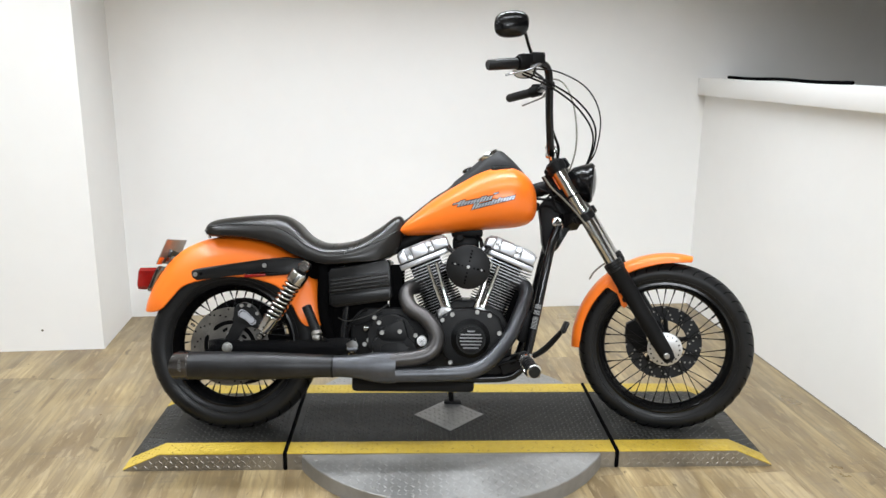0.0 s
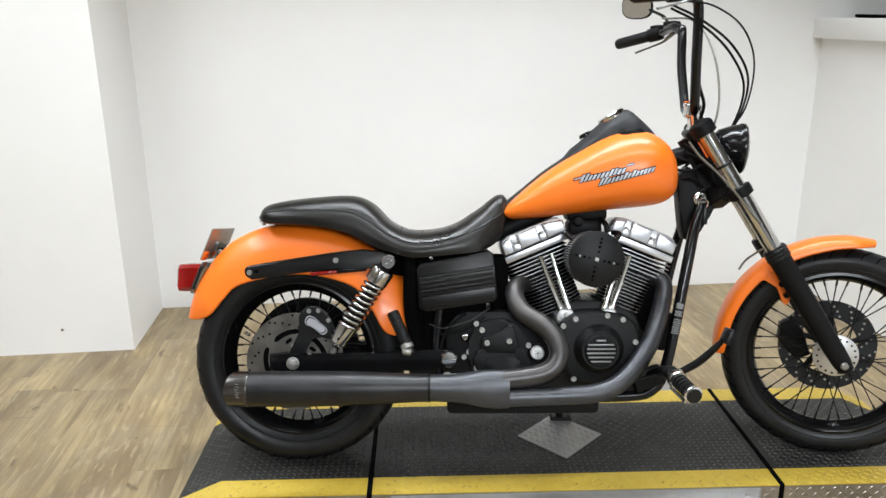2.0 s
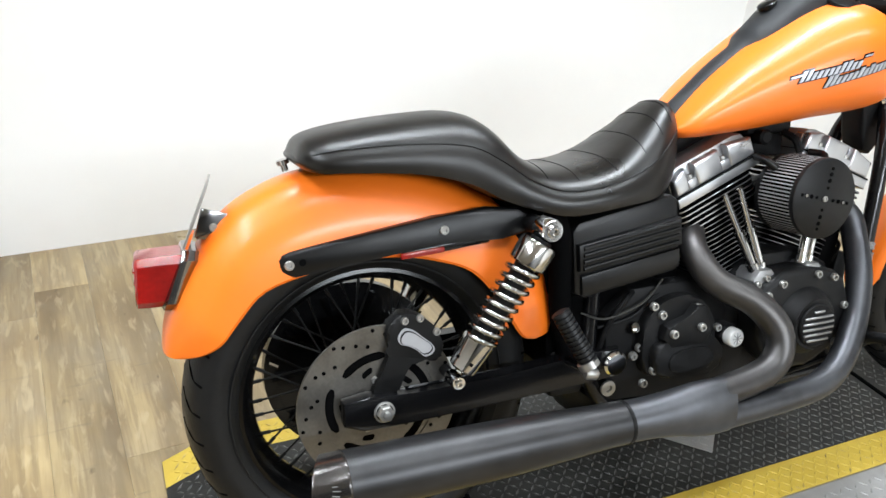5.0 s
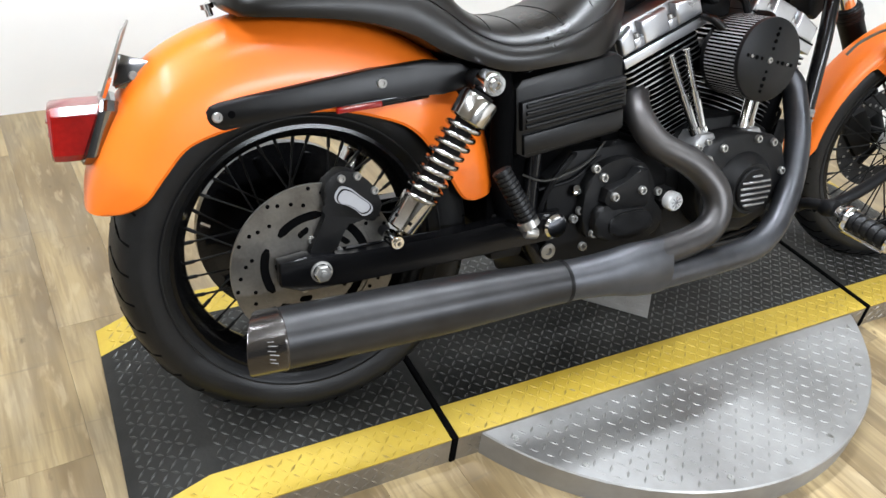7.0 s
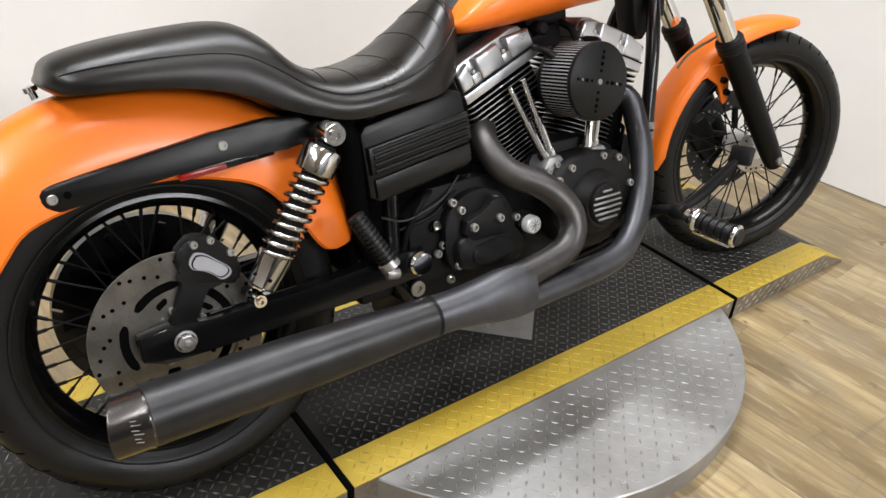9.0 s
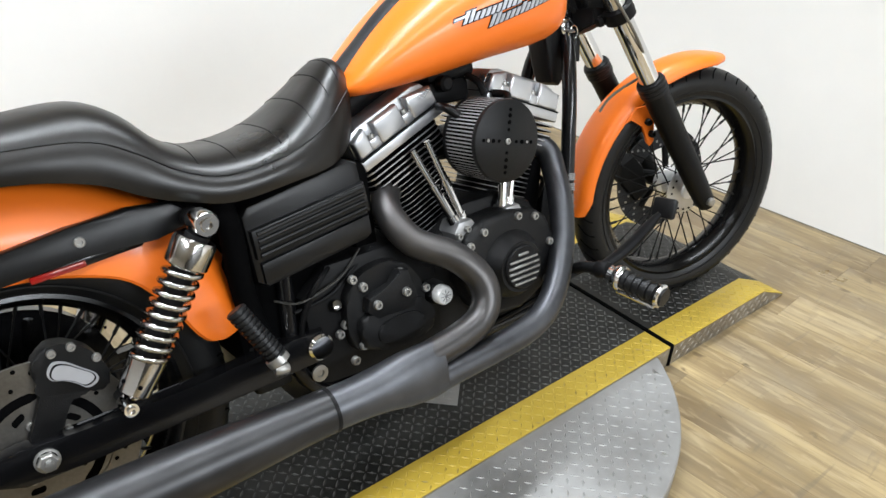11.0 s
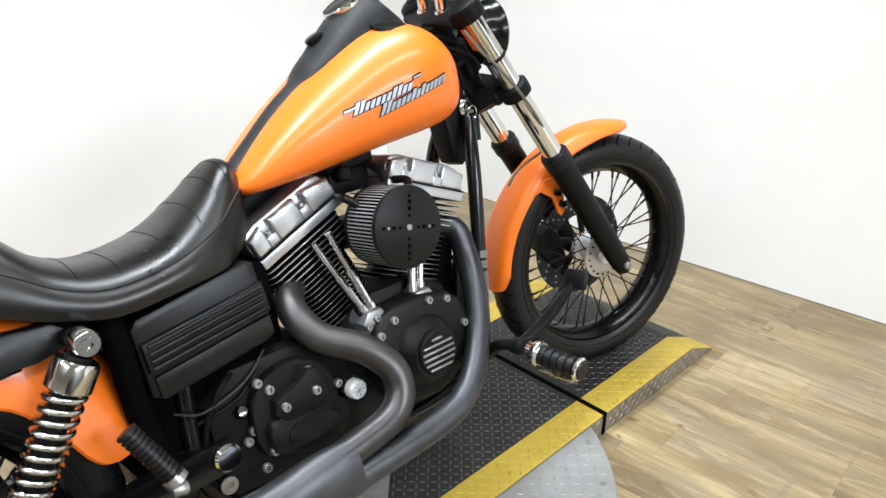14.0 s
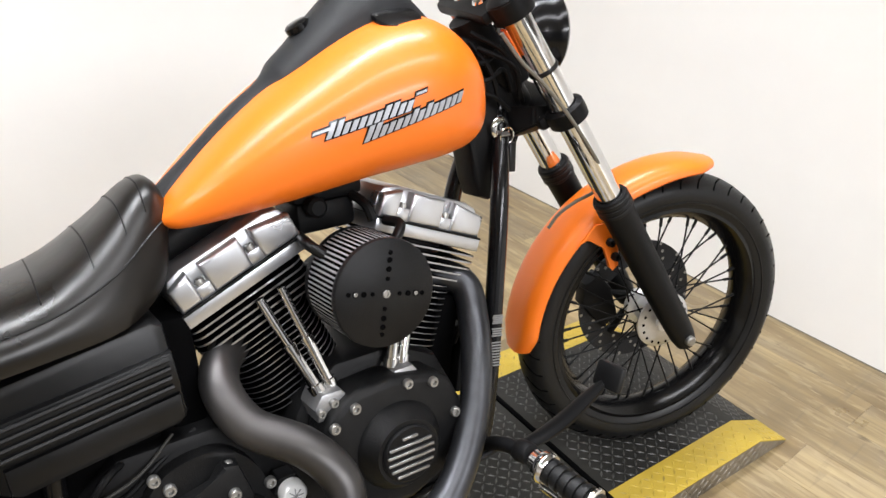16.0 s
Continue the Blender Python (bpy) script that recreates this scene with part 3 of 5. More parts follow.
# rear wheel
RM = Matrix.Translation(RA)
RIM_R = 0.226
prof = [(RIM_R + 0.012, -0.056), (RIM_R + 0.003, -0.058), (RIM_R - 0.006, -0.046), (RIM_R - 0.012, -0.034), (RIM_R - 0.02, -0.012), (RIM_R - 0.022, 0)]
prof = prof + [(r, -y) for r, y in reversed(prof[:-1])]
prof = prof + [(RIM_R + 0.006, 0.05), (RIM_R + 0.006, -0.05), prof[0]]
rw = part("rear_wheel", lathe(bmesh.new(), prof, (0, 0, 0), (0, 1, 0), 96, cap=False), RIM_BLACK, bike, "black laced rim of the rear wheel", m=RM)
tyre(rw, 0.325, 0.158, RIM_R + 0.006, 36)
spokes(rw, 40, 0.04, 0.04, RIM_R - 0.02, 62, BLACK_SATIN)
part("hub", lathe(bmesh.new(), [(0, -0.09), (0.03, -0.09), (0.034, -0.06), (0.046, -0.046), (0.046, -0.036), (0.028, -0.03), (0.028, 0.03), (0.046, 0.036), (0.046, 0.05), (0.03, 0.09), (0, 0.09)], (0, 0, 0), (0, 1, 0), 32, cap=False), BLACK_SATIN, rw)
bd = part("brake_disc", drilled_ring(bmesh.new(), 0.146, 0.104, -0.106, -0.100), BRAKE, rw, "worn steel rear brake disc with drilled holes")
holes(rw, -0.1065, [(0.112 + 0.009 * (k % 4), 2 * math.pi * (k + 0.15 * (k % 3)) / 44) for k in range(44)], 0.0036)
car = part("disc_carrier", drilled_ring(bmesh.new(), 0.1045, 0.032, -0.104, -0.099), BRAKE, rw, "brown-grey steel disc centre with curved slots")
bm = bmesh.new()
for k in range(5):
    a = 2 * math.pi * k / 5 + 0.15
    arc_plate(bm, a, a + 0.95, 0.084, 0.099)
    arc_plate(bm, a + 0.3, a + 0.62, 0.062, 0.073)
part("carrier_slot", bm, SEAL_GAP_BLACK, rw)["kind"] = "stuff"
bolts(rw, [(0.047 * math.cos(2 * math.pi * k / 5 + 0.42), -0.104, 0.047 * math.sin(2 * math.pi * k / 5 + 0.42)) for k in range(5)], (0, -1, 0), 0.007, 0.006, DIRTY_STEEL, "disc_bolt")
bm = bmesh.new()
drilled_ring(bm, 0.172, 0.152, 0.085, 0.113)
drilled_ring(bm, 0.1535, 0.03, 0.094, 0.100)
pulley = part("belt_pulley", bm, BLACK_GLOSS, bike, "black belt pulley with windows", m=RM)
part("pulley_hub", drilled_ring(bmesh.new(), 0.075, 0.03, 0.09, 0.105), BLACK_GLOSS, pulley)
arm = None
for k in range(10):
    m = Matrix.Rotation(2 * math.pi * k / 10, 4, "Y")
    if arm is None:
        arm = part("pulley_arm", tube(bmesh.new(), [(0.06, 0.097, 0), (0.11, 0.097, 0), (0.156, 0.097, 0, 0.022)], 0.012, 8, 3, flat=0.45), BLACK_GLOSS, pulley, m=m)
    else:
        shared("pulley_arm", arm, pulley, m)
part("valve_stem", tube(bmesh.new(), [(-0.172, -0.02, 0.075), (-0.158, -0.026, 0.068)], 0.005, 8, 1), CHROME, rw)

# rear fender
LINE = [((-1.180, 0.445), (-1.156, 0.441)), ((-1.174, 0.482), (-1.126, 0.446)), ((-1.161, 0.519), (-1.094, 0.464)), ((-1.138, 0.566), (-1.059, 0.505)), ((-1.094, 0.630), (-1.016, 0.547)), ((-1.036, 0.682), (-0.935, 0.571)), ((-0.945, 0.721), (-0.860, 0.582)), ((-0.830, 0.736), (-0.790, 0.582)), ((-0.715, 0.720), (-0.718, 0.568)), ((-0.605, 0.674), (-0.648, 0.540)), ((-0.520, 0.594), (-0.600, 0.480)), ((-0.470, 0.502), (-0.572, 0.428)), ((-0.455, 0.440), (-0.552, 0.404)), ((-0.468, 0.405), (-0.530, 0.396))]


def fender(line, half, mat_thick, centre, flare=0.0, ends=(0.7, 0.9)):
    """A rounded mudguard: crown points and side-edge points along its length."""
    line = [(np.array(a), np.array(b)) for a, b in line]
    tops, edges = smooth_line([a for a, b in line], 4), smooth_line([b for a, b in line], 4)
    rings = []
    n = len(tops)
    for i, (t, e) in enumerate(zip(tops, edges)):
        f = i / (n - 1)
        grow = max(0.0, min(1.0, (f - 0.55) / 0.33))
        hw = (half + flare * grow * grow * (3 - 2 * grow)) * min(1.0, ends[0] + (1 - ends[0]) * min(1, f * 6), ends[1] + (1 - ends[1]) * min(1, (1 - f) * 6))
        outer = []
        for k in range(-8, 9):
            u = k / 8
            y = hw * (math.sin(abs(u) * math.pi / 2 * 0.98) ** 0.85) * (1 if u > 0 else -1)
            drop = 1 - math.cos(abs(u) ** 1.25 * math.pi / 2)
            p = t + (e - t) * drop
            outer.append(Vector((p[0], y, p[1])))
        inner = []
        for p in outer:
            d = Vector((centre[0] - p.x, -p.y * 2.0, centre[1] - p.z)).normalized()
            inner.append(p + d * mat_thick)
        rings.append(outer + inner[::-1])
    return loft(bmesh.new(), rings)


rf = part("rear_fender", fender(LINE, 0.100, 0.006, (RA.x, RA.z), 0.036), ORANGE, bike, "orange painted rear fender", m=Matrix.Translation((0, 0.008, 0)))
for s in (-1, 1):
    bm = slab(bmesh.new(), [(-0.992, 0.583), (-0.990, 0.594), (-0.983, 0.603), (-0.970, 0.6075), (-0.72, 0.645), (-0.63, 0.655), (-0.568, 0.649), (-0.545, 0.632), (-0.548, 0.603), (-0.60, 0.597), (-0.72, 0.597), (-0.962, 0.564), (-0.977, 0.5635), (-0.988, 0.571)], 0.102, 0.124, 0.007)
    for v in bm.verts:
        v.co.y -= 0.034 * max(0.0, min(1.0, (-0.58 - v.co.x) / 0.42))
    bmesh.ops.transform(bm, matrix=Matrix.Diagonal((1, s, 1, 1)), verts=bm.verts)
    sc = part("strut_cover", bm, BLACK_PLASTIC, bike, "satin black fender strut cover")
    bolts(sc, [(-0.972, s * 0.091, 0.585), (-0.708, s * 0.113, 0.622)], (0, s, 0), 0.0085, 0.005, DIRTY_STEEL)
    part("slot", lathe(bmesh.new(), [(0.006, 0), (0.006, 0.001), (0, 0.001)], (-0.95, s * 0.0935, 0.588), (0, s, 0), 12, cap=False), SEAL_GAP_BLACK, sc)
    part("side_reflector", box(bmesh.new(), (-0.745, s * 0.1045, 0.584), (0.080, 0.010, 0.011), turn("Y", -4), 0.003), RED_LENS, bike, "dark red side reflector")
    part("reflector_holder", box(bmesh.new(), (-0.700, s * 0.1015, 0.5895), (0.165, 0.010, 0.016), turn("Y", -5), 0.004), BLACK_GLOSS, bike, "gloss black reflector holder")

# tail lamp and plate bracket
EIGHT = ((-0.036, -0.042), (0.036, -0.042), (0.048, -0.03), (0.048, 0.03), (0.036, 0.042), (-0.036, 0.042), (-0.048, 0.03), (-0.048, -0.03))


def lamp_ring(f, scale, base=-1.152, slant=0.46, back=-1.210):
    """One section of the lens: f 0 on the slanted base, 1 on the upright back face."""
    return [((base + slant * z) * (1 - f) + (back + 0.05 * z) * f, 0.006 + y * scale, 0.566 + z * scale) for y, z in EIGHT]


tl = part("tail_lamp", loft(bmesh.new(), [lamp_ring(0, 1.0), lamp_ring(0.5, 1.0), lamp_ring(0.93, 0.97), lamp_ring(1.0, 0.88)]), RED_LENS, bike, "dark red tail lamp lens")
for k in range(3):
    part("lens_rib", box(bmesh.new(), (-1.2095, 0.006, 0.546 + 0.02 * k), (0.004, 0.074, 0.003), bevel=0.001, segs=1), RED_LENS, tl)
part("lamp_base", loft(bmesh.new(), [lamp_ring(0, s, b) for s, b in ((1.02, -1.154), (1.14, -1.151), (1.16, -1.141), (1.1, -1.131), (0.9, -1.116))]), DARK_CHROME, tl, "chrome tail lamp base")
bm = box(bmesh.new(), (-1.100, 0.02, 0.670), (0.004, 0.165, 0.104), turn("Z", -7) @ turn("Y", 24), 0.0015)
pb = part("plate_bracket", bm, DIRTY_STEEL, bike, "empty steel number plate bracket")
part("bracket_arm", box(bmesh.new(), (-1.080, 0, 0.640), (0.06, 0.05, 0.004), turn("Y", -20), 0.001), DARK_CHROME, pb)
part("bracket_flange", box(bmesh.new(), (-1.080, -0.02, 0.648), (0.05, 0.004, 0.05), turn("Y", 18), 0.001), DARK_CHROME, pb)
part("plate_reflector", box(bmesh.new(), (-1.120, -0.045, 0.634), (0.005, 0.03, 0.028), turn("Z", -7) @ turn("Y", 24), 0.001), AMBER, pb, "small amber reflector")
bm = bmesh.new()
bolt(bm, (-1.080, -0.022, 0.646), (0, -1, 0), 0.007, 0.006)
part("bolt", bm, DIRTY_STEEL, pb)

# seat
TOP_LINE = [(-0.945, 0.752), (-0.927, 0.780), (-0.86, 0.796), (-0.75, 0.807), (-0.655, 0.808), (-0.597, 0.780), (-0.545, 0.729), (-0.475, 0.703), (-0.37, 0.716), (-0.285, 0.764), (-0.232, 0.804), (-0.203, 0.808), (-0.184, 0.776)]
LOW_LINE = [(-0.945, 0.742), (-0.92, 0.727), (-0.86, 0.725), (-0.75, 0.716), (-0.665, 0.694), (-0.605, 0.662), (-0.545, 0.640), (-0.475, 0.624), (-0.37, 0.632), (-0.285, 0.640), (-0.235, 0.662), (-0.21, 0.690), (-0.195, 0.74)]
WIDE = [0.066, 0.098, 0.114, 0.126, 0.131, 0.135, 0.142, 0.150, 0.150, 0.132, 0.100, 0.076, 0.05]
tops, lows, wides = smooth_line(TOP_LINE, 4), smooth_line(LOW_LINE, 4), smooth_line([(w,) for w in WIDE], 4)


def seat_point(i, u, lift=0.0):
    """u from -1 to 1 over the rounded seat from edge to edge."""
    t, l, w = tops[i], lows[i], float(wides[i][0])
    a = abs(u)
    s = 1 if u > 0 else -1
    ang = a * math.pi / 2
    y, f = w * math.sin(ang) ** 0.78 * (1 - 0.06 * a ** 6), (1 - math.cos(ang)) ** 1.1
    x, z = t[0] + (l[0] - t[0]) * f, t[1] + (l[1] - t[1]) * f
    return Vector((x, s * y * (1 + lift * 0.1), z + lift * (1 - f)))


rings = []
for i in range(len(tops)):
    ring = [seat_point(i, k / 12) for k in range(-12, 13)]
    ring += [Vector((ring[-1].x, ring[-1].y * q, ring[-1].z - 0.004)) for q in (0.5, 0, -0.5)]
    rings.append(ring)
seat = part("seat", loft(bmesh.new(), rings), LEATHER, bike, "worn black vinyl two-up seat with pleats", sharp=70, m=Matrix.Translation((0, -0.012, 0.007)))
n_st = len(tops)
for s in (-1, 1):
    part("seam", tube(bmesh.new(), [seat_point(i, s * 0.66, 0.0012) for i in range(4, n_st - 4)], 0.0016, 5, 1), BLACK_PLASTIC, seat)
for i0 in (26, 29, 32, 35, 38, 41):
    pts = [seat_point(i0, k / 12, -0.0004) for k in range(-6, 7)]
    part("pleat", tube(bmesh.new(), pts, 0.0014, 5, 2), BLACK_SATIN, seat)
bm = bmesh.new()
lathe(bm, [(0.006, 0), (0.006, 0.012), (0.011, 0.012), (0.011, 0.02), (0, 0.022)], (-0.950, 0.012, 0.726), (-0.25, 0, 1), 14, cap=False)
part("seat_screw", bm, CHROME, bike, "chrome knurled seat screw")

# fuel tank
T_TOP = [(-0.206, 0.766), (-0.170, 0.803), (-0.085, 0.873), (0.015, 0.937), (0.095, 0.981), (0.160, 1.000), (0.225, 0.997), (0.275, 0.968), (0.302, 0.925), (0.312, 0.87)]
T_LOW = [(-0.206, 0.748), (-0.178, 0.738), (-0.090, 0.742), (0.012, 0.752), (0.095, 0.762), (0.160, 0.768), (0.225, 0.774), (0.272, 0.784), (0.300, 0.805), (0.312, 0.84)]
T_W = [0.056, 0.084, 0.114, 0.140, 0.158, 0.169, 0.166, 0.144, 0.106, 0.05]
TANK_SHIFT = Matrix.Translation((0, -0.020, 0.004))
tt, tb, tw = smooth_line(T_TOP, 5), smooth_line(T_LOW, 5), smooth_line([(w,) for w in T_W], 5)


def tank_point(i, ang, out=0.0):
    t, l, w = tt[i], tb[i], float(tw[i][0])
    zc, zh = t[1] * 0.52 + l[1] * 0.48, 0
    c, s = math.cos(ang), math.sin(ang)
    y = (w + out) * (abs(c) ** 0.72) * (1 if c > 0 else -1)
    z = zc + (t[1] + out - zc) * (abs(s) ** 0.95) if s > 0 else zc - (zc - l[1] + out) * (abs(s) ** 0.62)
    return Vector((t[0] + (l[0] - t[0]) * 0.5 * (1 - s), y, z))


rings = [[tank_point(i, 2 * math.pi * (k + 0.5) / 40) for k in range(40)] for i in range(len(tt))]
tank = part("fuel_tank", loft(bmesh.new(), rings), ORANGE, bike, "glossy orange teardrop fuel tank", sharp=80, m=TANK_SHIFT)

# badge on each side of the tank: slanted silver strokes in two rows on a dark backing
TANK_SKIN = BVHTree.FromPolygons([v.co.copy() for v in tank.data.vertices], [tuple(p.vertices) for p in tank.data.polygons])


def badge_at(x, z, out):
    hit = TANK_SKIN.ray_cast(Vector((x, -0.6, z)), Vector((0, 1, 0)))
    return hit[0] + hit[1] * (out if hit[1].y < 0 else -out)


def stroke(bm, p, q, wide, out):
    """A flat slanted bar on the tank's side between two points, wide along x."""
    rings = []
    for f in (0, 0.5, 1):
        x, z = p[0] + (q[0] - p[0]) * f, p[1] + (q[1] - p[1]) * f
        rings.append([badge_at(x + dx, z + dx * 0.24, o) for dx, o in ((0, -0.003), (wide, -0.003), (wide, out), (0, out))])
    loft(bm, rings)


def bar_rows():
    """Slanted strokes of the two badge rows: x, foot, height, width."""
    out = [(-0.008, 0.8490, 0.004, 0.024), (0.140, 0.8875, 0.0035, 0.016)]
    for x0, z0, rise, n, pitch, tall in ((0.008, 0.8420, 0.21, 11, 0.0114, (0, 1, 7, 8)), (0.060, 0.8318, 0.255, 14, 0.0111, (0, 1, 6, 8))):
        for k in range(n):
            x = x0 + k * pitch
            out.append((x, z0 + (x - x0) * rise, 0.0215 if k in tall[:2] else (0.0195 if k in tall else 0.0148), 0.0078))
    return out


for s in (-1, 1):
    for x, z, h, wide in bar_rows():
        for nm, mt, out, g in (("badge_edge", BLACK_GLOSS, 0.0016, 0.0022), ("badge_bar", BADGE, 0.0034, 0.0)):
            bm = bmesh.new()
            stroke(bm, (x - g, z - g), (x + h * 0.5 - g, z + h + g), wide + 2 * g, out)
            if s > 0:
                bmesh.ops.transform(bm, matrix=Matrix.Diagonal((1, -1, 1, 1)), verts=bm.verts)
            part(nm, bm, mt, tank)

# console on top of the tank
C_ST = [(-0.214, 0.768, 0.010, 0.028), (-0.19, 0.788, 0.010, 0.029), (-0.14, 0.829, 0.009, 0.031), (-0.08, 0.877, 0.009, 0.033), (-0.03, 0.909, 0.010, 0.035), (-0.014, 0.920, 0.013, 0.040), (0.0, 0.928, 0.022, 0.050), (0.03, 0.945, 0.029, 0.058), (0.08, 0.973, 0.046, 0.066), (0.13, 0.993, 0.066, 0.070), (0.172, 1.0, 0.070, 0.070), (0.205, 0.998, 0.050, 0.066), (0.24, 0.988, 0.026, 0.055), (0.272, 0.967, 0.010, 0.036)]
rings = []
for x, z, h, w in smooth_line(C_ST, 4):
    ring = [Vector((x, w * c * (0.9 if sn > 0.6 else 1.0), z - 0.02 + (h + 0.02) * sn ** 0.75)) for c, sn in ((math.cos(math.pi * k / 12), max(0, math.sin(math.pi * k / 12))) for k in range(13))]
    rings.append(ring)
console = part("console", loft(bmesh.new(), rings), CONSOLE, bike, "wrinkle black tank console", sharp=70, m=TANK_SHIFT)
gm = TANK_SHIFT @ Matrix.Translation((0.126, 0, 1.050)) @ Matrix.Scale(0.86, 4) @ Vector((-0.50, 0, 0.87)).to_track_quat("Z", "Y").to_matrix().to_4x4()
gauge = part("speedometer", lathe(bmesh.new(), [(0.047, -0.014), (0.0505, -0.006), (0.0505, 0.004), (0.048, 0.007), (0.0455, 0.006)], (0, 0, 0), (0, 0, 1), 40, cap=False), CHROME, bike, "round speedometer with a chrome bezel", m=gm)
part("dial", lathe(bmesh.new(), [(0.0456, 0.0045), (0.044, 0.0052), (0, 0.0056)], (0, 0, 0), (0, 0, 1), 32, cap=False), BLACK_PLASTIC, gauge, "dark dial face")
bm = bmesh.new()
for k in range(17):
    a = radians(-210 + k * 15)
    box(bm, (0.034 * math.cos(a), -0.034 * math.sin(a), 0.0060), (0.007, 0.0014, 0.0006), turn("Z", -math.degrees(a)))
box(bm, (0.006, 0.008, 0.0064), (0.03, 0.0016, 0.0008), turn("Z", 50))
part("dial_mark", bm, LABEL_WHITE, gauge)
part("ignition_switch", lathe(bmesh.new(), [(0.020, -0.004), (0.020, 0.004), (0.016, 0.007), (0, 0.008)], (0.048, 0, 0.993), (-0.5, 0, 1), 20, cap=False), BLACK_GLOSS, console)
for s in (-1, 1):
    o = part("fuel_cap", lathe(bmesh.new(), [(0.034, -0.012), (0.039, -0.004), (0.038, 0.001), (0.02, 0.004), (0, 0.005)], (0, 0, 0), (0, 0, 1), 28, cap=False), BLACK_GLOSS, bike, "gloss black fuel cap", m=TANK_SHIFT @ Matrix.Translation((0.172, s * 0.078, 0.997)) @ Matrix.Rotation(radians(-s * 28), 4, "X"))
part("tank_mount", box(bmesh.new(), (0.318, 0, 0.86), (0.02, 0.05, 0.03), bevel=0.004), BLACK_SATIN, bike)

# frame
for s in (-1, 1):
    bm = tube(bmesh.new(), [(0.412, s * 0.018, 0.83), (0.398, s * 0.034, 0.785), (0.372, s * 0.062, 0.72), (0.350, s * 0.078, 0.63), (0.326, s * 0.088, 0.52), (0.300, s * 0.098, 0.40), (0.272, s * 0.105, 0.29), (0.235, s * 0.11, 0.232), (0.16, s * 0.112, 0.212), (-0.1, s * 0.112, 0.212), (-0.33, s * 0.112, 0.222), (-0.40, s * 0.11, 0.27), (-0.41, s * 0.105, 0.36), (-0.40, s * 0.10, 0.52), (-0.42, s * 0.09, 0.62)], 0.0165, 14, 4)
    ft = part("frame_tube", bm, BLACK_GLOSS, bike, "gloss black frame tube")
    bm = bmesh.new()
    for z0, z1, n in ((0.40, 0.445, 9), (0.452, 0.468, 4), (0.474, 0.49, 5)):
        for k in range(n):
            z = z0 + (z1 - z0) * k / n
            x = 0.300 + (z - 0.40) * 0.217
            box(bm, (x - 0.002, s * (0.098 - (z - 0.4) * 0.083 + 0.0168), z), (0.020 if k % 3 else 0.024, 0.0008, 0.0026), turn("Y", 12))
    part("printed_label", bm, LABEL_GREY, ft, "printed sticker of fine white lines")
bm = tube(bmesh.new(), [(0.37, 0, 0.94), (0.2, 0, 0.885), (0.0, 0, 0.80), (-0.2, 0, 0.71), (-0.42, 0, 0.62)], 0.028, 12, 4)
part("frame_backbone", bm, BLACK_SATIN, bike)
bm = tube(bmesh.new(), [HEAD + FORK * 0.01, HEAD + FORK * 0.2], 0.033, 20, 1)
slab(bm, [(0.336, 0.78), (0.340, 0.72), (0.350, 0.682), (0.372, 0.672), (0.402, 0.70), (0.43, 0.75), (0.462, 0.80), (0.44, 0.86), (0.36, 0.90), (0.325, 0.86)], -0.030, 0.030, 0.008)
neck = part("steering_head", bm, BLACK_SATIN, bike, "black steering head and frame gusset")
bm = bmesh.new()
lathe(bm, [(0.021, -0.006), (0.021, 0.010), (0.017, 0.013), (0.011, 0.013), (0.009, 0.005), (0, 0.005)], (0.395, -0.032, 0.80), (0, -1, 0), 24, cap=False)
part("neck_lock", bm, CHROME, neck, "chrome ignition lock")
ring = [(0.400 + 0.014 * math.cos(a), -0.052 - 0.004 * math.sin(a), 0.786 + 0.016 * math.sin(a)) for a in (2 * math.pi * k / 20 for k in range(21))]
part("key_ring", tube(bmesh.new(), ring, 0.0016, 6, 1), CHROME, neck)
part("key_tag", box(bmesh.new(), (0.406, -0.056, 0.748), (0.014, 0.005, 0.052), turn("Y", 6), 0.0018), BLACK_PLASTIC, neck, "black key tag hanging from the ring")
part("key", box(bmesh.new(), (0.396, -0.046, 0.793), (0.018, 0.022, 0.003), turn("X", 30), 0.001), DIRTY_STEEL, neck)

# swingarm, axle, rear brake
for s in (-1, 1):
    bm = slab(bmesh.new(), [(-0.905, 0.300), (-0.905, 0.344), (-0.86, 0.350), (-0.78, 0.338), (-0.6, 0.345), (-0.42, 0.358), (-0.36, 0.36), (-0.36, 0.30), (-0.5, 0.295), (-0.78, 0.288), (-0.87, 0.286)], s * 0.106, s * 0.138, 0.005)
    sw = part("swingarm_leg", bm, BLACK_GLOSS, bike, "gloss black swingarm leg")
    bm = bmesh.new()
    lathe(bm, [(0.019, 0), (0.019, 0.003), (0.0155, 0.0035)], (RA.x, s * 0.138, RA.z), (0, s, 0), 20, cap=False)
    lathe(bm, [(0.0155, 0.003), (0.0155, 0.012), (0.013, 0.014), (0.0075, 0.014), (0.0065, 0.02), (0, 0.021)], (RA.x, s * 0.138, RA.z), (0, s, 0), 6, cap=False)
    part("axle_nut", bm, DIRTY_STEEL, sw)
part("swingarm_bridge", box(bmesh.new(), (-0.455, 0, 0.31), (0.075, 0.21, 0.10), bevel=0.012), BLACK_SATIN, bike)
bm = slab(bmesh.new(), rounded([(-0.862, 0.345), (-0.822, 0.343), (-0.797, 0.385), (-0.775, 0.405), (-0.745, 0.392), (-0.728, 0.412), (-0.735, 0.440), (-0.752, 0.468), (-0.785, 0.488), (-0.815, 0.484), (-0.832, 0.455), (-0.828, 0.425), (-0.845, 0.385)]), -0.122, -0.088, 0.007)
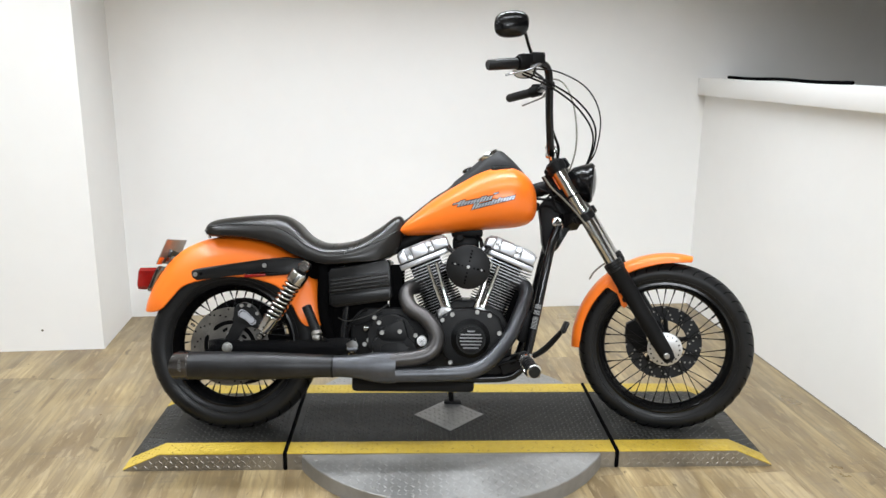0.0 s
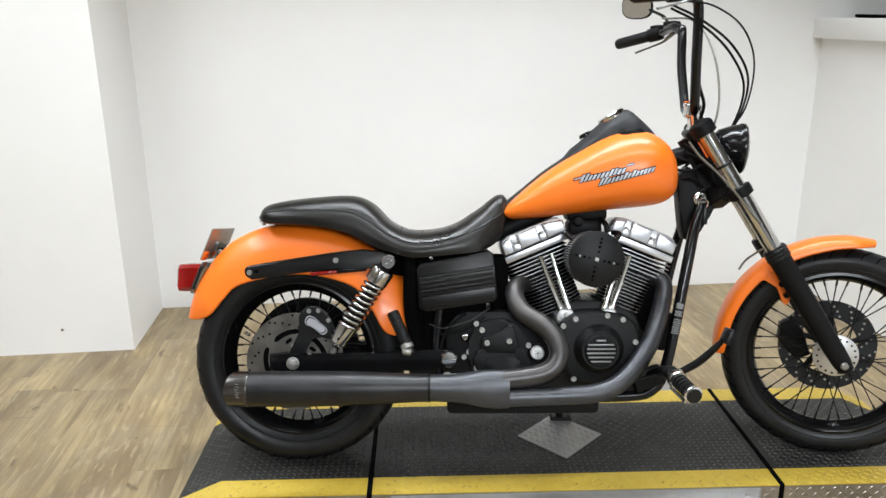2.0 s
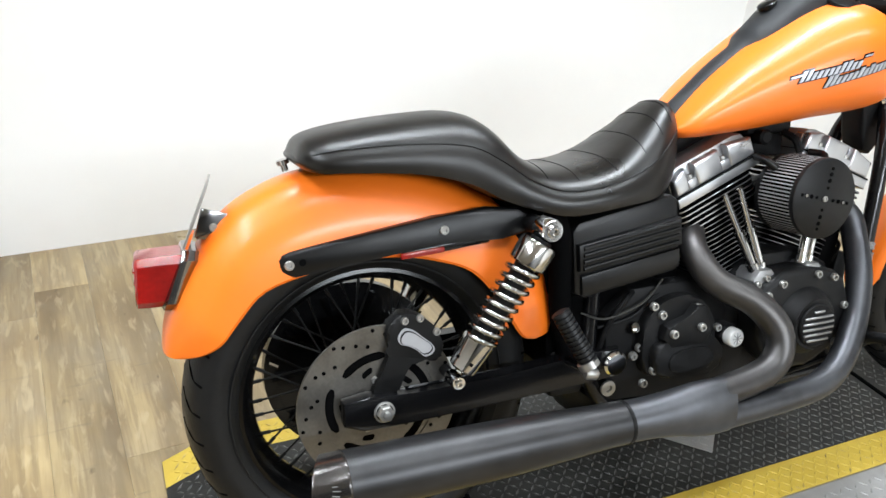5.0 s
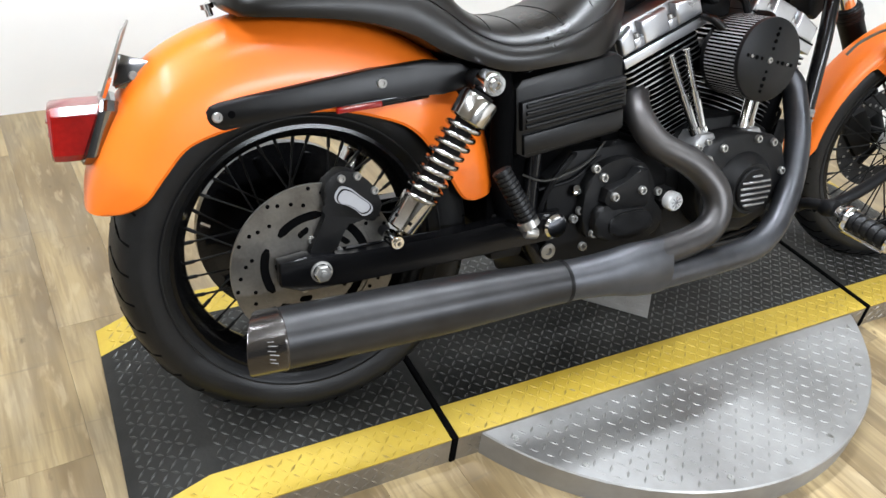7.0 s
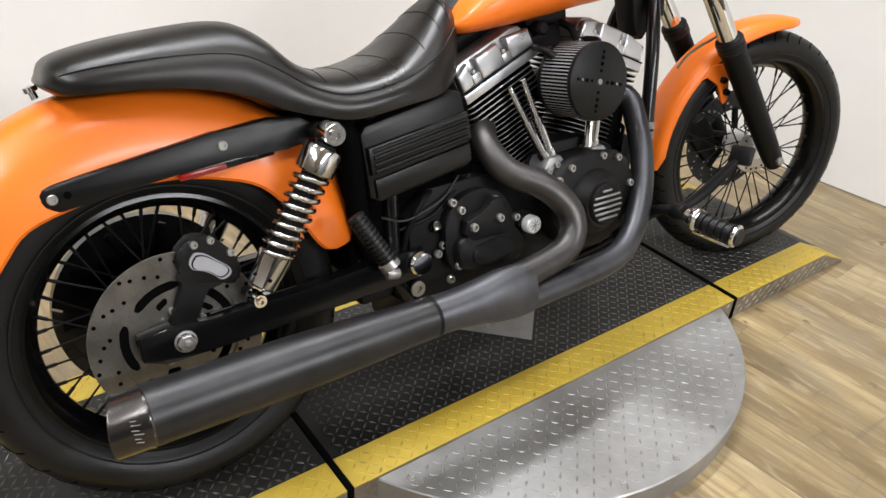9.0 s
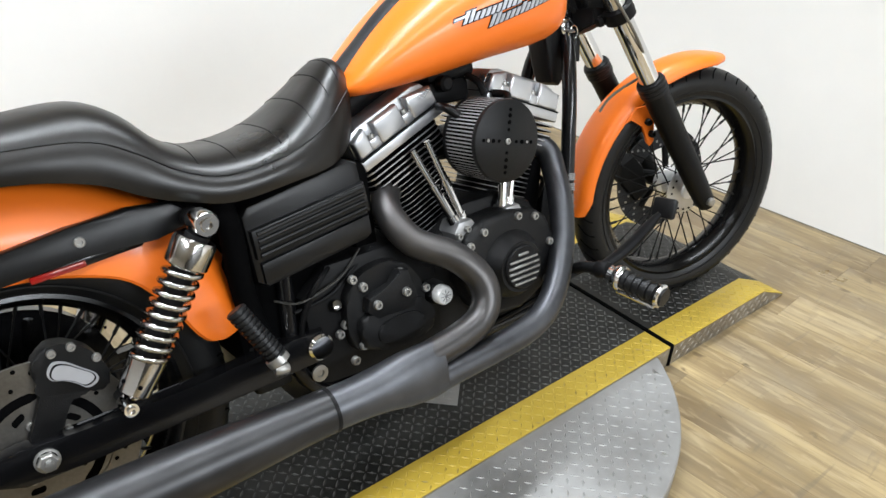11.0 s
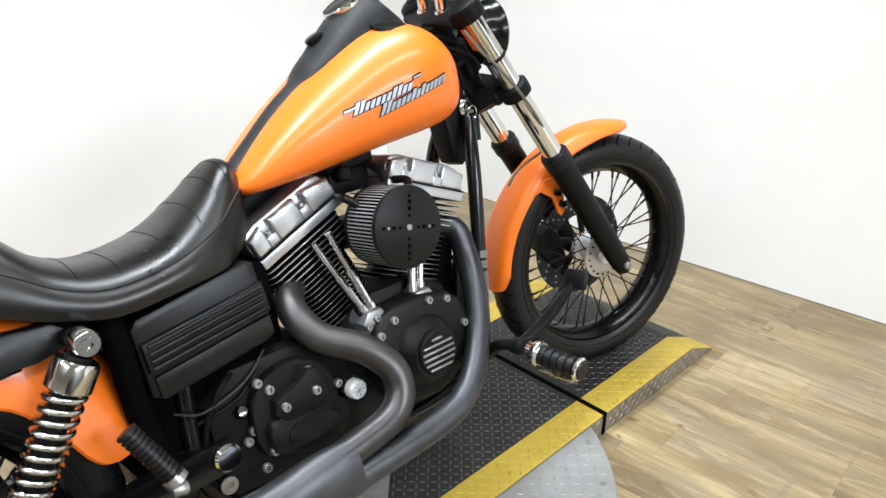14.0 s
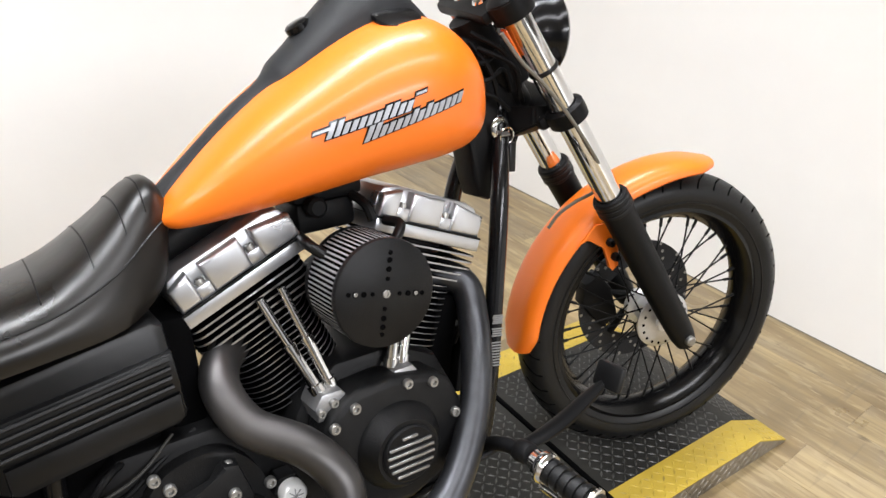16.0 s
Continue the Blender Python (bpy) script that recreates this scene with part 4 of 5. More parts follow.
cal = part("rear_caliper", bm, BLACK_WRINKLE, bike, "black rear brake caliper with a silver kidney plate", m=Matrix.Translation((0.012, 0, -0.006)))
KIDNEY = [(-0.813, 0.450), (-0.802, 0.464), (-0.785, 0.459), (-0.767, 0.443), (-0.749, 0.426), (-0.748, 0.413), (-0.764, 0.407), (-0.779, 0.421), (-0.794, 0.431), (-0.809, 0.437)]
kx, kz = sum(p[0] for p in KIDNEY) / 10, sum(p[1] for p in KIDNEY) / 10
for nm, q, y, mt in (("plate_rim", 1.0, -0.1245, BADGE), ("plate_groove", 0.86, -0.1252, BLACK_SATIN), ("kidney_plate", 0.76, -0.1260, BADGE)):
    part(nm, slab(bmesh.new(), rounded([(kx + (x - kx) * (1 - (1 - q) * 0.7), kz + (z - kz) * q) for x, z in KIDNEY]), y, -0.116, 0.0006, 1), mt, cal)
bolts(cal, [(x, -0.121, z) for x, z in ((-0.772, 0.479), (-0.742, 0.450), (-0.800, 0.478))], (0, -1, 0), 0.007, 0.007, DIRTY_STEEL)

# shocks
def shock(s):
    a, b = Vector((-0.545, s * 0.184, 0.621)), Vector((-0.710, s * 0.156, 0.363))
    d = (b - a).normalized()
    L = (b - a).length
    body = part("shock_absorber", lathe(bmesh.new(), [(0, 0.02), (0.0195, 0.02), (0.0195, L - 0.04), (0, L - 0.03)], a, d, 16, cap=False), BLACK_SATIN, bike, "rear shock absorber with a bare chrome spring")
    part("top_cover", lathe(bmesh.new(), [(0.012, 0.024), (0.031, 0.026), (0.034, 0.032), (0.034, 0.069), (0.031, 0.072), (0.012, 0.072)], a, d, 28, cap=False), SHOCK_CHROME, body)
    part("lower_cup", lathe(bmesh.new(), [(0.012, L - 0.088), (0.029, L - 0.086), (0.030, L - 0.08), (0.026, L - 0.026), (0.022, L - 0.022), (0.010, L - 0.022)], a, d, 28, cap=False), SHOCK_CHROME, body)
    bm = bmesh.new()
    _, u, v = basis(d)
    for k in range(6):
        an = 2 * math.pi * k / 6
        r = u * math.cos(an) + v * math.sin(an)
        tube(bm, [a + d * (L - 0.045) + r * 0.0272, a + d * (L - 0.040) + r * 0.0269], 0.0034, 8, 1)
    part("cup_hole", bm, SEAL_GAP_BLACK, body)
    turns, n = 8.7, 180
    z0, z1 = 0.073, L - 0.084
    pts = [a + d * (z0 + (z1 - z0) * k / n) + (u * math.cos(2 * math.pi * turns * k / n) + v * math.sin(2 * math.pi * turns * k / n)) * 0.0272 for k in range(n + 1)]
    part("spring", tube(bmesh.new(), pts, 0.0050, 10, 1), SHOCK_CHROME, body, "chrome coil spring")
    for p, r in ((a, 0.021), (b, 0.013)):
        bm = bmesh.new()
        lathe(bm, [(r, -0.018), (r, 0.016), (r * 0.85, 0.02), (r * 0.55, 0.02), (r * 0.5, 0.026), (r * 0.3, 0.026), (r * 0.28, 0.02), (0, 0.02)], p, (0, s, 0), 24, cap=False)
        part("shock_bolt", bm, CHROME, body)
        part("mount", tube(bmesh.new(), [p - Vector((0, s * 0.016, 0)), p - Vector((0, s * 0.06, 0))], r * 0.8, 12, 1), BLACK_SATIN, body)


shock(-1)
shock(1)

# side cover with ribs
bm = slab(bmesh.new(), [(-0.462, 0.480), (-0.468, 0.598), (-0.455, 0.614), (-0.255, 0.648), (-0.240, 0.640), (-0.228, 0.512), (-0.24, 0.497), (-0.44, 0.468)], -0.138, 0.12, 0.008)
cover = part("battery_cover", bm, BLACK_PLASTIC, bike, "ribbed satin black battery cover")
bm = slab(bmesh.new(), [(-0.458, 0.524), (-0.461, 0.575), (-0.238, 0.606), (-0.233, 0.552)], -0.150, -0.130, 0.005)
pan = part("rib_panel", bm, BLACK_PLASTIC, cover)
for k in range(4):
    z0, z1 = 0.568 - k * 0.0125, 0.5985 - k * 0.013
    part("rib", tube(bmesh.new(), [(-0.452, -0.151, z0), (-0.244, -0.151, z1)], 0.0042, 8, 1), BLACK_PLASTIC, cover)
part("cover_base", slab(bmesh.new(), [(-0.45, 0.478), (-0.452, 0.514), (-0.236, 0.545), (-0.234, 0.51), (-0.245, 0.503)], -0.146, -0.130, 0.004), BLACK_PLASTIC, cover)
# box coloured near black to hold the shade under the seat
part("under_seat_box", box(bmesh.new(), (-0.36, 0, 0.46), (0.2, 0.2, 0.3), bevel=0.01), SEAL_GAP_BLACK, bike, "black oil and battery box between the frame tubes")

# added filler: closes the bright gap between tyre and box with black
part("tyre_gap_fill", box(bmesh.new(), (-0.468, 0, 0.42), (0.066, 0.2, 0.2), bevel=0.012), SEAL_GAP_BLACK, bike, "added black filler in the gap ahead of the rear tyre")
# added block: darkness between fender and battery cover as a solid
part("seat_gap_fill", box(bmesh.new(), (-0.50, 0, 0.622), (0.13, 0.17, 0.10), bevel=0.012), SEAL_GAP_BLACK, bike, "added black block for the dark frame space under the seat")
# added tubes that keep the fender's reflection off the cover's rear face
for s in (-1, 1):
    part("reflection_blocker", tube(bmesh.new(), [(-0.455, s * 0.10, 0.34), (-0.484, s * 0.122, 0.46), (-0.486, s * 0.124, 0.58), (-0.49, s * 0.10, 0.655)], 0.021, 12, 4), SEAL_GAP_BLACK, bike, "added black upright tube that blocks the orange reflection on the cover")
# added filler: a black solid for the dark space behind the engine
part("engine_gap_fill", box(bmesh.new(), (-0.218, 0, 0.52), (0.05, 0.18, 0.22), bevel=0.01), SEAL_GAP_BLACK, bike, "added black filler in the gap behind the engine")

# engine
CR = Vector((0.048, 0, 0.255))
bm = slab(bmesh.new(), [(-0.10, 0.22), (-0.12, 0.36), (-0.06, 0.46), (0.0, 0.50), (0.10, 0.50), (0.18, 0.46), (0.225, 0.36), (0.21, 0.25), (0.17, 0.212)], -0.115, 0.13, 0.012)
case = part("crankcase", bm, BLACK_WRINKLE, bike, "wrinkle black crankcase")
bm = slab(bmesh.new(), [(-0.38, 0.24), (-0.385, 0.42), (-0.33, 0.47), (-0.16, 0.47), (-0.09, 0.40), (-0.09, 0.22)], -0.125, 0.14, 0.012)
gearbox = part("gearbox", bm, BLACK_SATIN, bike, "satin black gearbox housing")
part("oil_pan", box(bmesh.new(), (-0.15, 0, 0.19), (0.46, 0.19, 0.075), bevel=0.015), BLACK_SATIN, bike)

def cylinder(name, sgn):
    """One finned cylinder with head and rocker box; sgn -1 leans back, 1 forward."""
    m = Matrix.Translation(CR) @ Matrix.Rotation(radians(22.5 * sgn), 4, "Y")
    barrel = part(name, lathe(bmesh.new(), [(0, 0.2), (0.062, 0.2), (0.062, 0.42), (0, 0.42)], (0, 0, 0), (0, 0, 1), 32, cap=False), BLACK_SATIN, bike, "black air-cooled cylinder with bright fin edges", m=m)

    def fin(hx, hy, r, thick):
        bm = bmesh.new()
        ring = []
        for cx, cy, a0 in ((hx - r, hy - r, 0), (-hx + r, hy - r, 90), (-hx + r, -hy + r, 180), (hx - r, -hy + r, 270)):
            for k in range(6):
                a = radians(a0 + 18 * k)
                ring.append((cx + r * math.cos(a), cy + r * math.sin(a)))
        lo = [bm.verts.new((x, y, -thick / 2)) for x, y in ring]
        hi = [bm.verts.new((x, y, thick / 2)) for x, y in ring]
        bm.faces.new(lo[::-1])
        bm.faces.new(hi)
        n = len(ring)
        for k in range(n):
            bm.faces.new((lo[k], lo[(k + 1) % n], hi[(k + 1) % n], hi[k])).material_index = 1
        return bm
    fa = two_tone(part("fin", fin(0.082, 0.085, 0.05, 0.0017), SEAL_GAP_BLACK, barrel), ALU_FIN)
    fa.matrix_basis = Matrix.Translation((0, 0, 0.222))
    for k in range(1, 13):
        shared("fin", fa, barrel, Matrix.Translation((0, 0, 0.222 + k * 0.0105)))
    fb = two_tone(part("head_fin", fin(0.098, 0.089, 0.02, 0.0030), SEAL_GAP_BLACK, barrel), ALU_FIN)
    fb.matrix_basis = Matrix.Translation((0, 0, 0.362))
    for k in range(1, 5):
        shared("head_fin", fb, barrel, Matrix.Translation((0, 0, 0.362 + k * 0.0115)))
    q = -0.012 * sgn
    # rocker box: lower body, middle joint and stepped cover
    bm = bmesh.new()
    slab(bm, [(-0.104 + q, 0.418), (-0.104 + q, 0.440), (0.104 + q, 0.440), (0.104 + q, 0.418)], -0.092, 0.092, 0.004)
    rb = part("rocker_box", bm, ALU, bike, "silver painted rocker box", m=m)
    bm = bmesh.new()
    slab(bm, [(-0.102 + q, 0.4415), (-0.101 + q, 0.474), (-0.092 + q, 0.488), (-0.07 + q, 0.494), (0.07 + q, 0.494), (0.092 + q, 0.488), (0.101 + q, 0.474), (0.102 + q, 0.4415)], -0.071, 0.071, 0.004, 2)
    cov = part("rocker_cover", bm, ALU, rb)
    # the cover's sides stand out between open notches for the bolts
    for side in (-1, 1):
        for xa, xb in ((-0.100, -0.066), (-0.046, 0.018), (0.038, 0.100)):
            low, ya, yb = 0.4415, side * 0.068, side * 0.090
            bm = slab(bmesh.new(), [(xa + q, low), (xa + q, 0.478 if xa < -0.09 else 0.490), (xb + q, 0.478 if xb > 0.09 else 0.490), (xb + q, low)], min(ya, yb), max(ya, yb), 0.006, 3)
            part("cover_side", bm, ALU, rb)
        for x in (-0.056 + q, 0.028 + q):
            part("notch_floor", box(bmesh.new(), (x, side * 0.0775, 0.452), (0.022, 0.019, 0.021), bevel=0.002), ALU, rb)
            part("bolt", bolt(bmesh.new(), (x, side * 0.079, 0.4625), (0, 0, 1), 0.0068, 0.008), DIRTY_STEEL, rb)
    part("gasket", slab(bmesh.new(), [(-0.1025 + q, 0.4385), (-0.1025 + q, 0.4418), (0.1025 + q, 0.4418), (0.1025 + q, 0.4385)], -0.0925, 0.0925), BLACK_SATIN, rb)
    return barrel


cylinder("rear_cylinder", -1)
cylinder("front_cylinder", 1)
# pushrod tubes and lifter blocks
for base, tops2 in (((-0.030, -0.134, 0.466), ((-0.098, -0.100, 0.628), (-0.066, -0.106, 0.640))), ((0.094, -0.134, 0.466), ((0.138, -0.106, 0.640), (0.166, -0.100, 0.628)))):
    bm = slab(bmesh.new(), [(base[0] - 0.026, base[2] - 0.03), (base[0] - 0.03, base[2] - 0.008), (base[0] - 0.016, base[2] + 0.012), (base[0] + 0.016, base[2] + 0.012), (base[0] + 0.03, base[2] - 0.008), (base[0] + 0.026, base[2] - 0.03)], -0.158, -0.10, 0.004)
    lb = part("lifter_block", bm, CAST, bike, "bare aluminium lifter block")
    bolts(lb, [(base[0] + dx, -0.158, base[2] + dz) for dx, dz in ((-0.022, -0.014), (0.022, -0.014), (0.0, -0.004))], (0, -1, 0), 0.007, 0.008)
    for k, tp in enumerate(tops2):
        p = Vector(base) + Vector((-0.011 + 0.022 * k, 0.004 * k, 0.008))
        q = Vector(tp)
        bm = tube(bmesh.new(), [p, p + (q - p) * 0.5], 0.0094, 12, 1)
        tube(bm, [p + (q - p) * 0.48, q], 0.0074, 12, 1)
        tube(bm, [p + (q - p) * 0.46, p + (q - p) * 0.52], 0.0112, 12, 1)
        tube(bm, [p, p + (q - p) * 0.08], 0.0122, 12, 1)
        part("pushrod_tube", bm, CHROME, bike, "chrome pushrod tube")
# cam cover
bm = slab(bmesh.new(), [(-0.056, 0.345), (-0.058, 0.425), (-0.040, 0.450), (0.0, 0.474), (0.06, 0.478), (0.14, 0.462), (0.168, 0.44), (0.186, 0.395), (0.178, 0.335), (0.145, 0.285), (0.08, 0.258), (0.0, 0.266), (-0.03, 0.29)], -0.178, -0.11, 0.014, 3)
cc = part("cam_cover", bm, BLACK_WRINKLE, bike, "wrinkle black cam cover with silver bolts")
TM = (0.061, -0.178, 0.365)
part("cover_boss", lathe(bmesh.new(), [(0.072, 0), (0.069, 0.010), (0.057, 0.022), (0.053, 0.03), (0, 0.03)], TM, (0, -1, 0), 44, cap=False), BLACK_WRINKLE, cc)
tc = part("timer_cover", lathe(bmesh.new(), [(0.046, 0.028), (0.046, 0.034), (0.043, 0.037), (0, 0.037)], TM, (0, -1, 0), 40, cap=False), BLACK_SATIN, bike, "round black timer cover with polished slats")
for k in range(6):
    z = 0.030 - k * 0.012
    hw = math.sqrt(0.042 ** 2 - z ** 2)
    part("slat", box(bmesh.new(), (TM[0], TM[1] - 0.0385, TM[2] + z), (2 * hw * (0.45 if k == 0 else 0.97), 0.004, 0.0046), bevel=0.001, segs=1), ALU_FIN, tc)
bolts(cc, [(x, -0.178, z) for x, z in ((-0.042, 0.432), (-0.006, 0.452), (0.085, 0.462), (0.130, 0.450), (0.166, 0.385), (0.150, 0.305), (-0.012, 0.278), (-0.045, 0.37))], (0, -1, 0), 0.0085, 0.008)
# gearbox side cover

bm = slab(bmesh.new(), rounded([(-0.305, 0.30), (-0.312, 0.39), (-0.285, 0.432), (-0.24, 0.448), (-0.19, 0.442), (-0.152, 0.40), (-0.142, 0.35), (-0.160, 0.30), (-0.23, 0.288)]), -0.150, -0.12, 0.006)
gc = part("gearbox_cover", bm, BLACK_WRINKLE, bike, "black gearbox side cover with silver bolts")
part("cover_dome", slab(bmesh.new(), rounded([(-0.288, 0.298), (-0.296, 0.350), (-0.270, 0.366), (-0.20, 0.372), (-0.160, 0.360), (-0.137, 0.325), (-0.146, 0.290), (-0.21, 0.284)]), -0.170, -0.145, 0.009, 3), BLACK_WRINKLE, gc)
part("cover_step", slab(bmesh.new(), rounded([(-0.262, 0.306), (-0.266, 0.330), (-0.245, 0.344), (-0.20, 0.347), (-0.172, 0.338), (-0.162, 0.318), (-0.172, 0.300), (-0.22, 0.296)]), -0.175, -0.165, 0.004), BLACK_WRINKLE, gc)
part("cover_bracket", slab(bmesh.new(), [(-0.282, 0.372), (-0.276, 0.398), (-0.222, 0.410), (-0.205, 0.432), (-0.184, 0.428), (-0.168, 0.372), (-0.180, 0.350), (-0.262, 0.352)], -0.172, -0.145, 0.006, 2), BLACK_WRINKLE, gc)
bolts(gc, [(-0.195, -0.155, 0.423), (-0.275, -0.15, 0.417), (-0.292, -0.146, 0.436), (-0.197, -0.172, 0.388), (-0.262, -0.172, 0.383), (-0.140, -0.15, 0.372), (-0.292, -0.152, 0.306), (-0.312, -0.148, 0.281), (-0.152, -0.15, 0.300), (-0.314, -0.134, 0.351), (-0.328, -0.134, 0.336)], (0, -1, 0), 0.0088, 0.009)
bm = lathe(bmesh.new(), [(0.024, 0.0), (0.024, 0.03), (0.02, 0.034)], (-0.116, -0.130, 0.354), (0, -1, 0), 6, cap=False)
pl = part("dipstick_base", bm, BLACK_SATIN, bike)
bm = lathe(bmesh.new(), [(0.0195, 0.034), (0.0195, 0.05), (0.0165, 0.054), (0, 0.055)], (-0.116, -0.130, 0.354), (0, -1, 0), 28, cap=False)
dc = part("dipstick_cap", bm, BRIGHT, pl, "round polished filler cap")
bm = bmesh.new()
for k in range(4):
    box(bm, (-0.116, -0.1852, 0.354), (0.024, 0.0012, 0.0012), turn("Y", 45 * k))
part("cap_ray", bm, LABEL_GREY, pl)
part("pivot_cap", lathe(bmesh.new(), [(0.025, 0), (0.025, 0.008), (0.021, 0.013), (0, 0.015)], (-0.3725, -0.1375, 0.330), (0, -1, 0), 28, cap=False), CHROME, bike, "chrome swingarm pivot cap")
part("breather", lathe(bmesh.new(), [(0.012, 0), (0.013, 0.008), (0.009, 0.016), (0, 0.018)], (-0.325, -0.126, 0.389), (0, -0.9, 0.4), 20, cap=False), DARK_CHROME, gearbox)
part("drain_ring", lathe(bmesh.new(), [(0.016, 0), (0.016, 0.005), (0.008, 0.005), (0.007, 0.001), (0, 0.001)], (-0.378, -0.128, 0.274), (0, -1, 0), 20, cap=False), DIRTY_STEEL, gearbox)

# added filler: a black solid for the dark space by the front cylinder
part("front_gap_fill", box(bmesh.new(), (0.222, 0, 0.46), (0.05, 0.15, 0.16), turn("Y", 14), 0.010), SEAL_GAP_BLACK, bike, "added black filler in the gap ahead of the engine")
# intake and air cleaner
bm = tube(bmesh.new(), [(0.05, 0.02, 0.60), (0.05, -0.09, 0.625), (0.055, -0.14, 0.633)], 0.036, 20, 3)
tube(bm, [(-0.06, -0.02, 0.61), (0.16, -0.02, 0.61)], 0.028, 14, 1)
box(bm, (0.045, 0.0, 0.715), (0.10, 0.10, 0.05), None, 0.012)
box(bm, (0.05, 0.0, 0.765), (0.12, 0.11, 0.055), None, 0.012)
lathe(bm, [(0.016, 0), (0.016, 0.02), (0.011, 0.024), (0, 0.024)], (0.02, -0.055, 0.735), (0, -1, 0), 16, cap=False)
tube(bm, [(0.09, -0.05, 0.74), (0.10, -0.075, 0.725), (0.105, -0.085, 0.70)], 0.008, 8, 3)
intake = part("intake", bm, BLACK_SATIN, bike, "black intake and throttle body")
for s in (-1, 1):
    part("breather_pipe", tube(bmesh.new(), [(0.05 + s * 0.07, -0.095, 0.70), (0.055 + s * 0.075, -0.125, 0.695), (0.055 + s * 0.05, -0.140, 0.67)], 0.0085, 12, 4), BLACK_PLASTIC, intake)
AC = Vector((0.049, -0.131, 0.626))
part("back_plate", lathe(bmesh.new(), [(0, -0.026), (0.076, -0.026), (0.08, -0.022), (0.08, -0.012), (0, -0.012)], AC, (0, -1, 0), 48, cap=False), BLACK_PLASTIC, bike, "black air cleaner back plate")
bm = bmesh.new()
n_pl = 68
a_, u_, v_ = basis((0, -1, 0))
rows_ = []
for h in (-0.012, 0.070):
    row = []
    for k in range(n_pl):
        for f, r in ((0.0, 0.0705), (0.28, 0.0705), (0.42, 0.079), (0.86, 0.079)):
            an = 2 * math.pi * (k + f) / n_pl
            row.append(bm.verts.new(AC + a_ * h + (u_ * math.cos(an) + v_ * math.sin(an)) * r))
    rows_.append(row)
for k in range(4 * n_pl):
    q = (k + 1) % (4 * n_pl)
    bm.faces.new((rows_[0][k], rows_[0][q], rows_[1][q], rows_[1][k])).material_index = 1 if k % 4 == 2 else 0
filt = two_tone(part("air_filter", bm, SEAL_GAP_BLACK, bike, "round pleated air filter", sharp=20), material("pleated_filter", (0.19, 0.19, 0.195), 0.5, 0.0, 0.2, 40, 0.2, 900))
face = part("filter_plate", lathe(bmesh.new(), [(0.0795, 0.068), (0.0805, 0.072), (0.0795, 0.078), (0.0775, 0.0795), (0, 0.0795)], AC, (0, -1, 0), 56, cap=False), FACE_BLACK, bike, "black face plate drilled in a cross")
bm = bmesh.new()
for d in ((0.974, -0.225), (-0.974, 0.225), (0.225, 0.974), (-0.225, -0.974)):
    for r, q in ((0.022, 0.0032), (0.036, 0.0042), (0.049, 0.0042), (0.060, 0.0034)):
        lathe(bm, [(q, 0), (q, 0.0012), (q * 0.7, 0.0014), (0, 0.0004)], (AC.x + d[0] * r, AC.y - 0.0795, AC.z + d[1] * r), (0, -1, 0), 10, cap=False)
part("drill_hole", bm, SEAL_GAP_BLACK, face)["kind"] = "stuff"
bolts(face, [(AC.x, AC.y - 0.0795, AC.z)], (0, -1, 0), 0.006, 0.003, DIRTY_STEEL)
bolts(face, [(AC.x + dx, AC.y - 0.0795, AC.z + dz) for dx, dz in ((0.0477, -0.011), (-0.0477, 0.011))], (0, -1, 0), 0.0032, 0.002, DIRTY_STEEL)

# exhaust
bm = tube(bmesh.new(), [(-0.125, -0.040, 0.548), (-0.160, -0.080, 0.545), (-0.178, -0.122, 0.518), (-0.158, -0.162, 0.472), (-0.100, -0.200, 0.436), (-0.066, -0.228, 0.392), (-0.064, -0.243, 0.350), (-0.090, -0.252, 0.317), (-0.140, -0.258, 0.302), (-0.225, -0.264, 0.293)], 0.0285, 24, 6)
part("rear_pipe", bm, HEATED, bike, "satin black rear header pipe")
bm = tube(bmesh.new(), [(0.215, -0.040, 0.565), (0.250, -0.058, 0.566), (0.272, -0.080, 0.544), (0.262, -0.110, 0.497), (0.236, -0.150, 0.440), (0.205, -0.18, 0.378), (0.158, -0.210, 0.318), (0.105, -0.232, 0.274), (0.04, -0.248, 0.252), (-0.06, -0.258, 0.247), (-0.225, -0.266, 0.244)], 0.0265, 24, 6)
part("front_pipe", bm, EXHAUST, bike, "satin black front header pipe")


def oval_rings(rows, seg=32):
    rings = []
    for x, y, z, ry, rz in rows:
        rings.append([Vector((x, y + ry * math.cos(2 * math.pi * k / seg), z + rz * math.sin(2 * math.pi * k / seg))) for k in range(seg)])
    return rings


part("collector", loft(bmesh.new(), oval_rings(smooth_line([(-0.205, -0.265, 0.268, 0.031, 0.054), (-0.235, -0.265, 0.268, 0.034, 0.055), (-0.28, -0.263, 0.269, 0.037, 0.052), (-0.33, -0.260, 0.270, 0.038, 0.043), (-0.38, -0.258, 0.270, 0.0375, 0.0385), (-0.43, -0.256, 0.270, 0.0375, 0.0375)], 5))), EXHAUST, bike, "satin black exhaust collector")
muf = part("muffler", loft(bmesh.new(), oval_rings(smooth_line([(-0.428, -0.256, 0.270, 0.039, 0.039), (-0.48, -0.255, 0.270, 0.040, 0.040), (-0.56, -0.253, 0.269, 0.044, 0.044), (-0.66, -0.251, 0.268, 0.048, 0.048), (-0.78, -0.248, 0.267, 0.0495, 0.0495), (-0.936, -0.245, 0.266, 0.0495, 0.0495)], 4)), caps=False), MUFFLER, bike, "long satin black muffler")
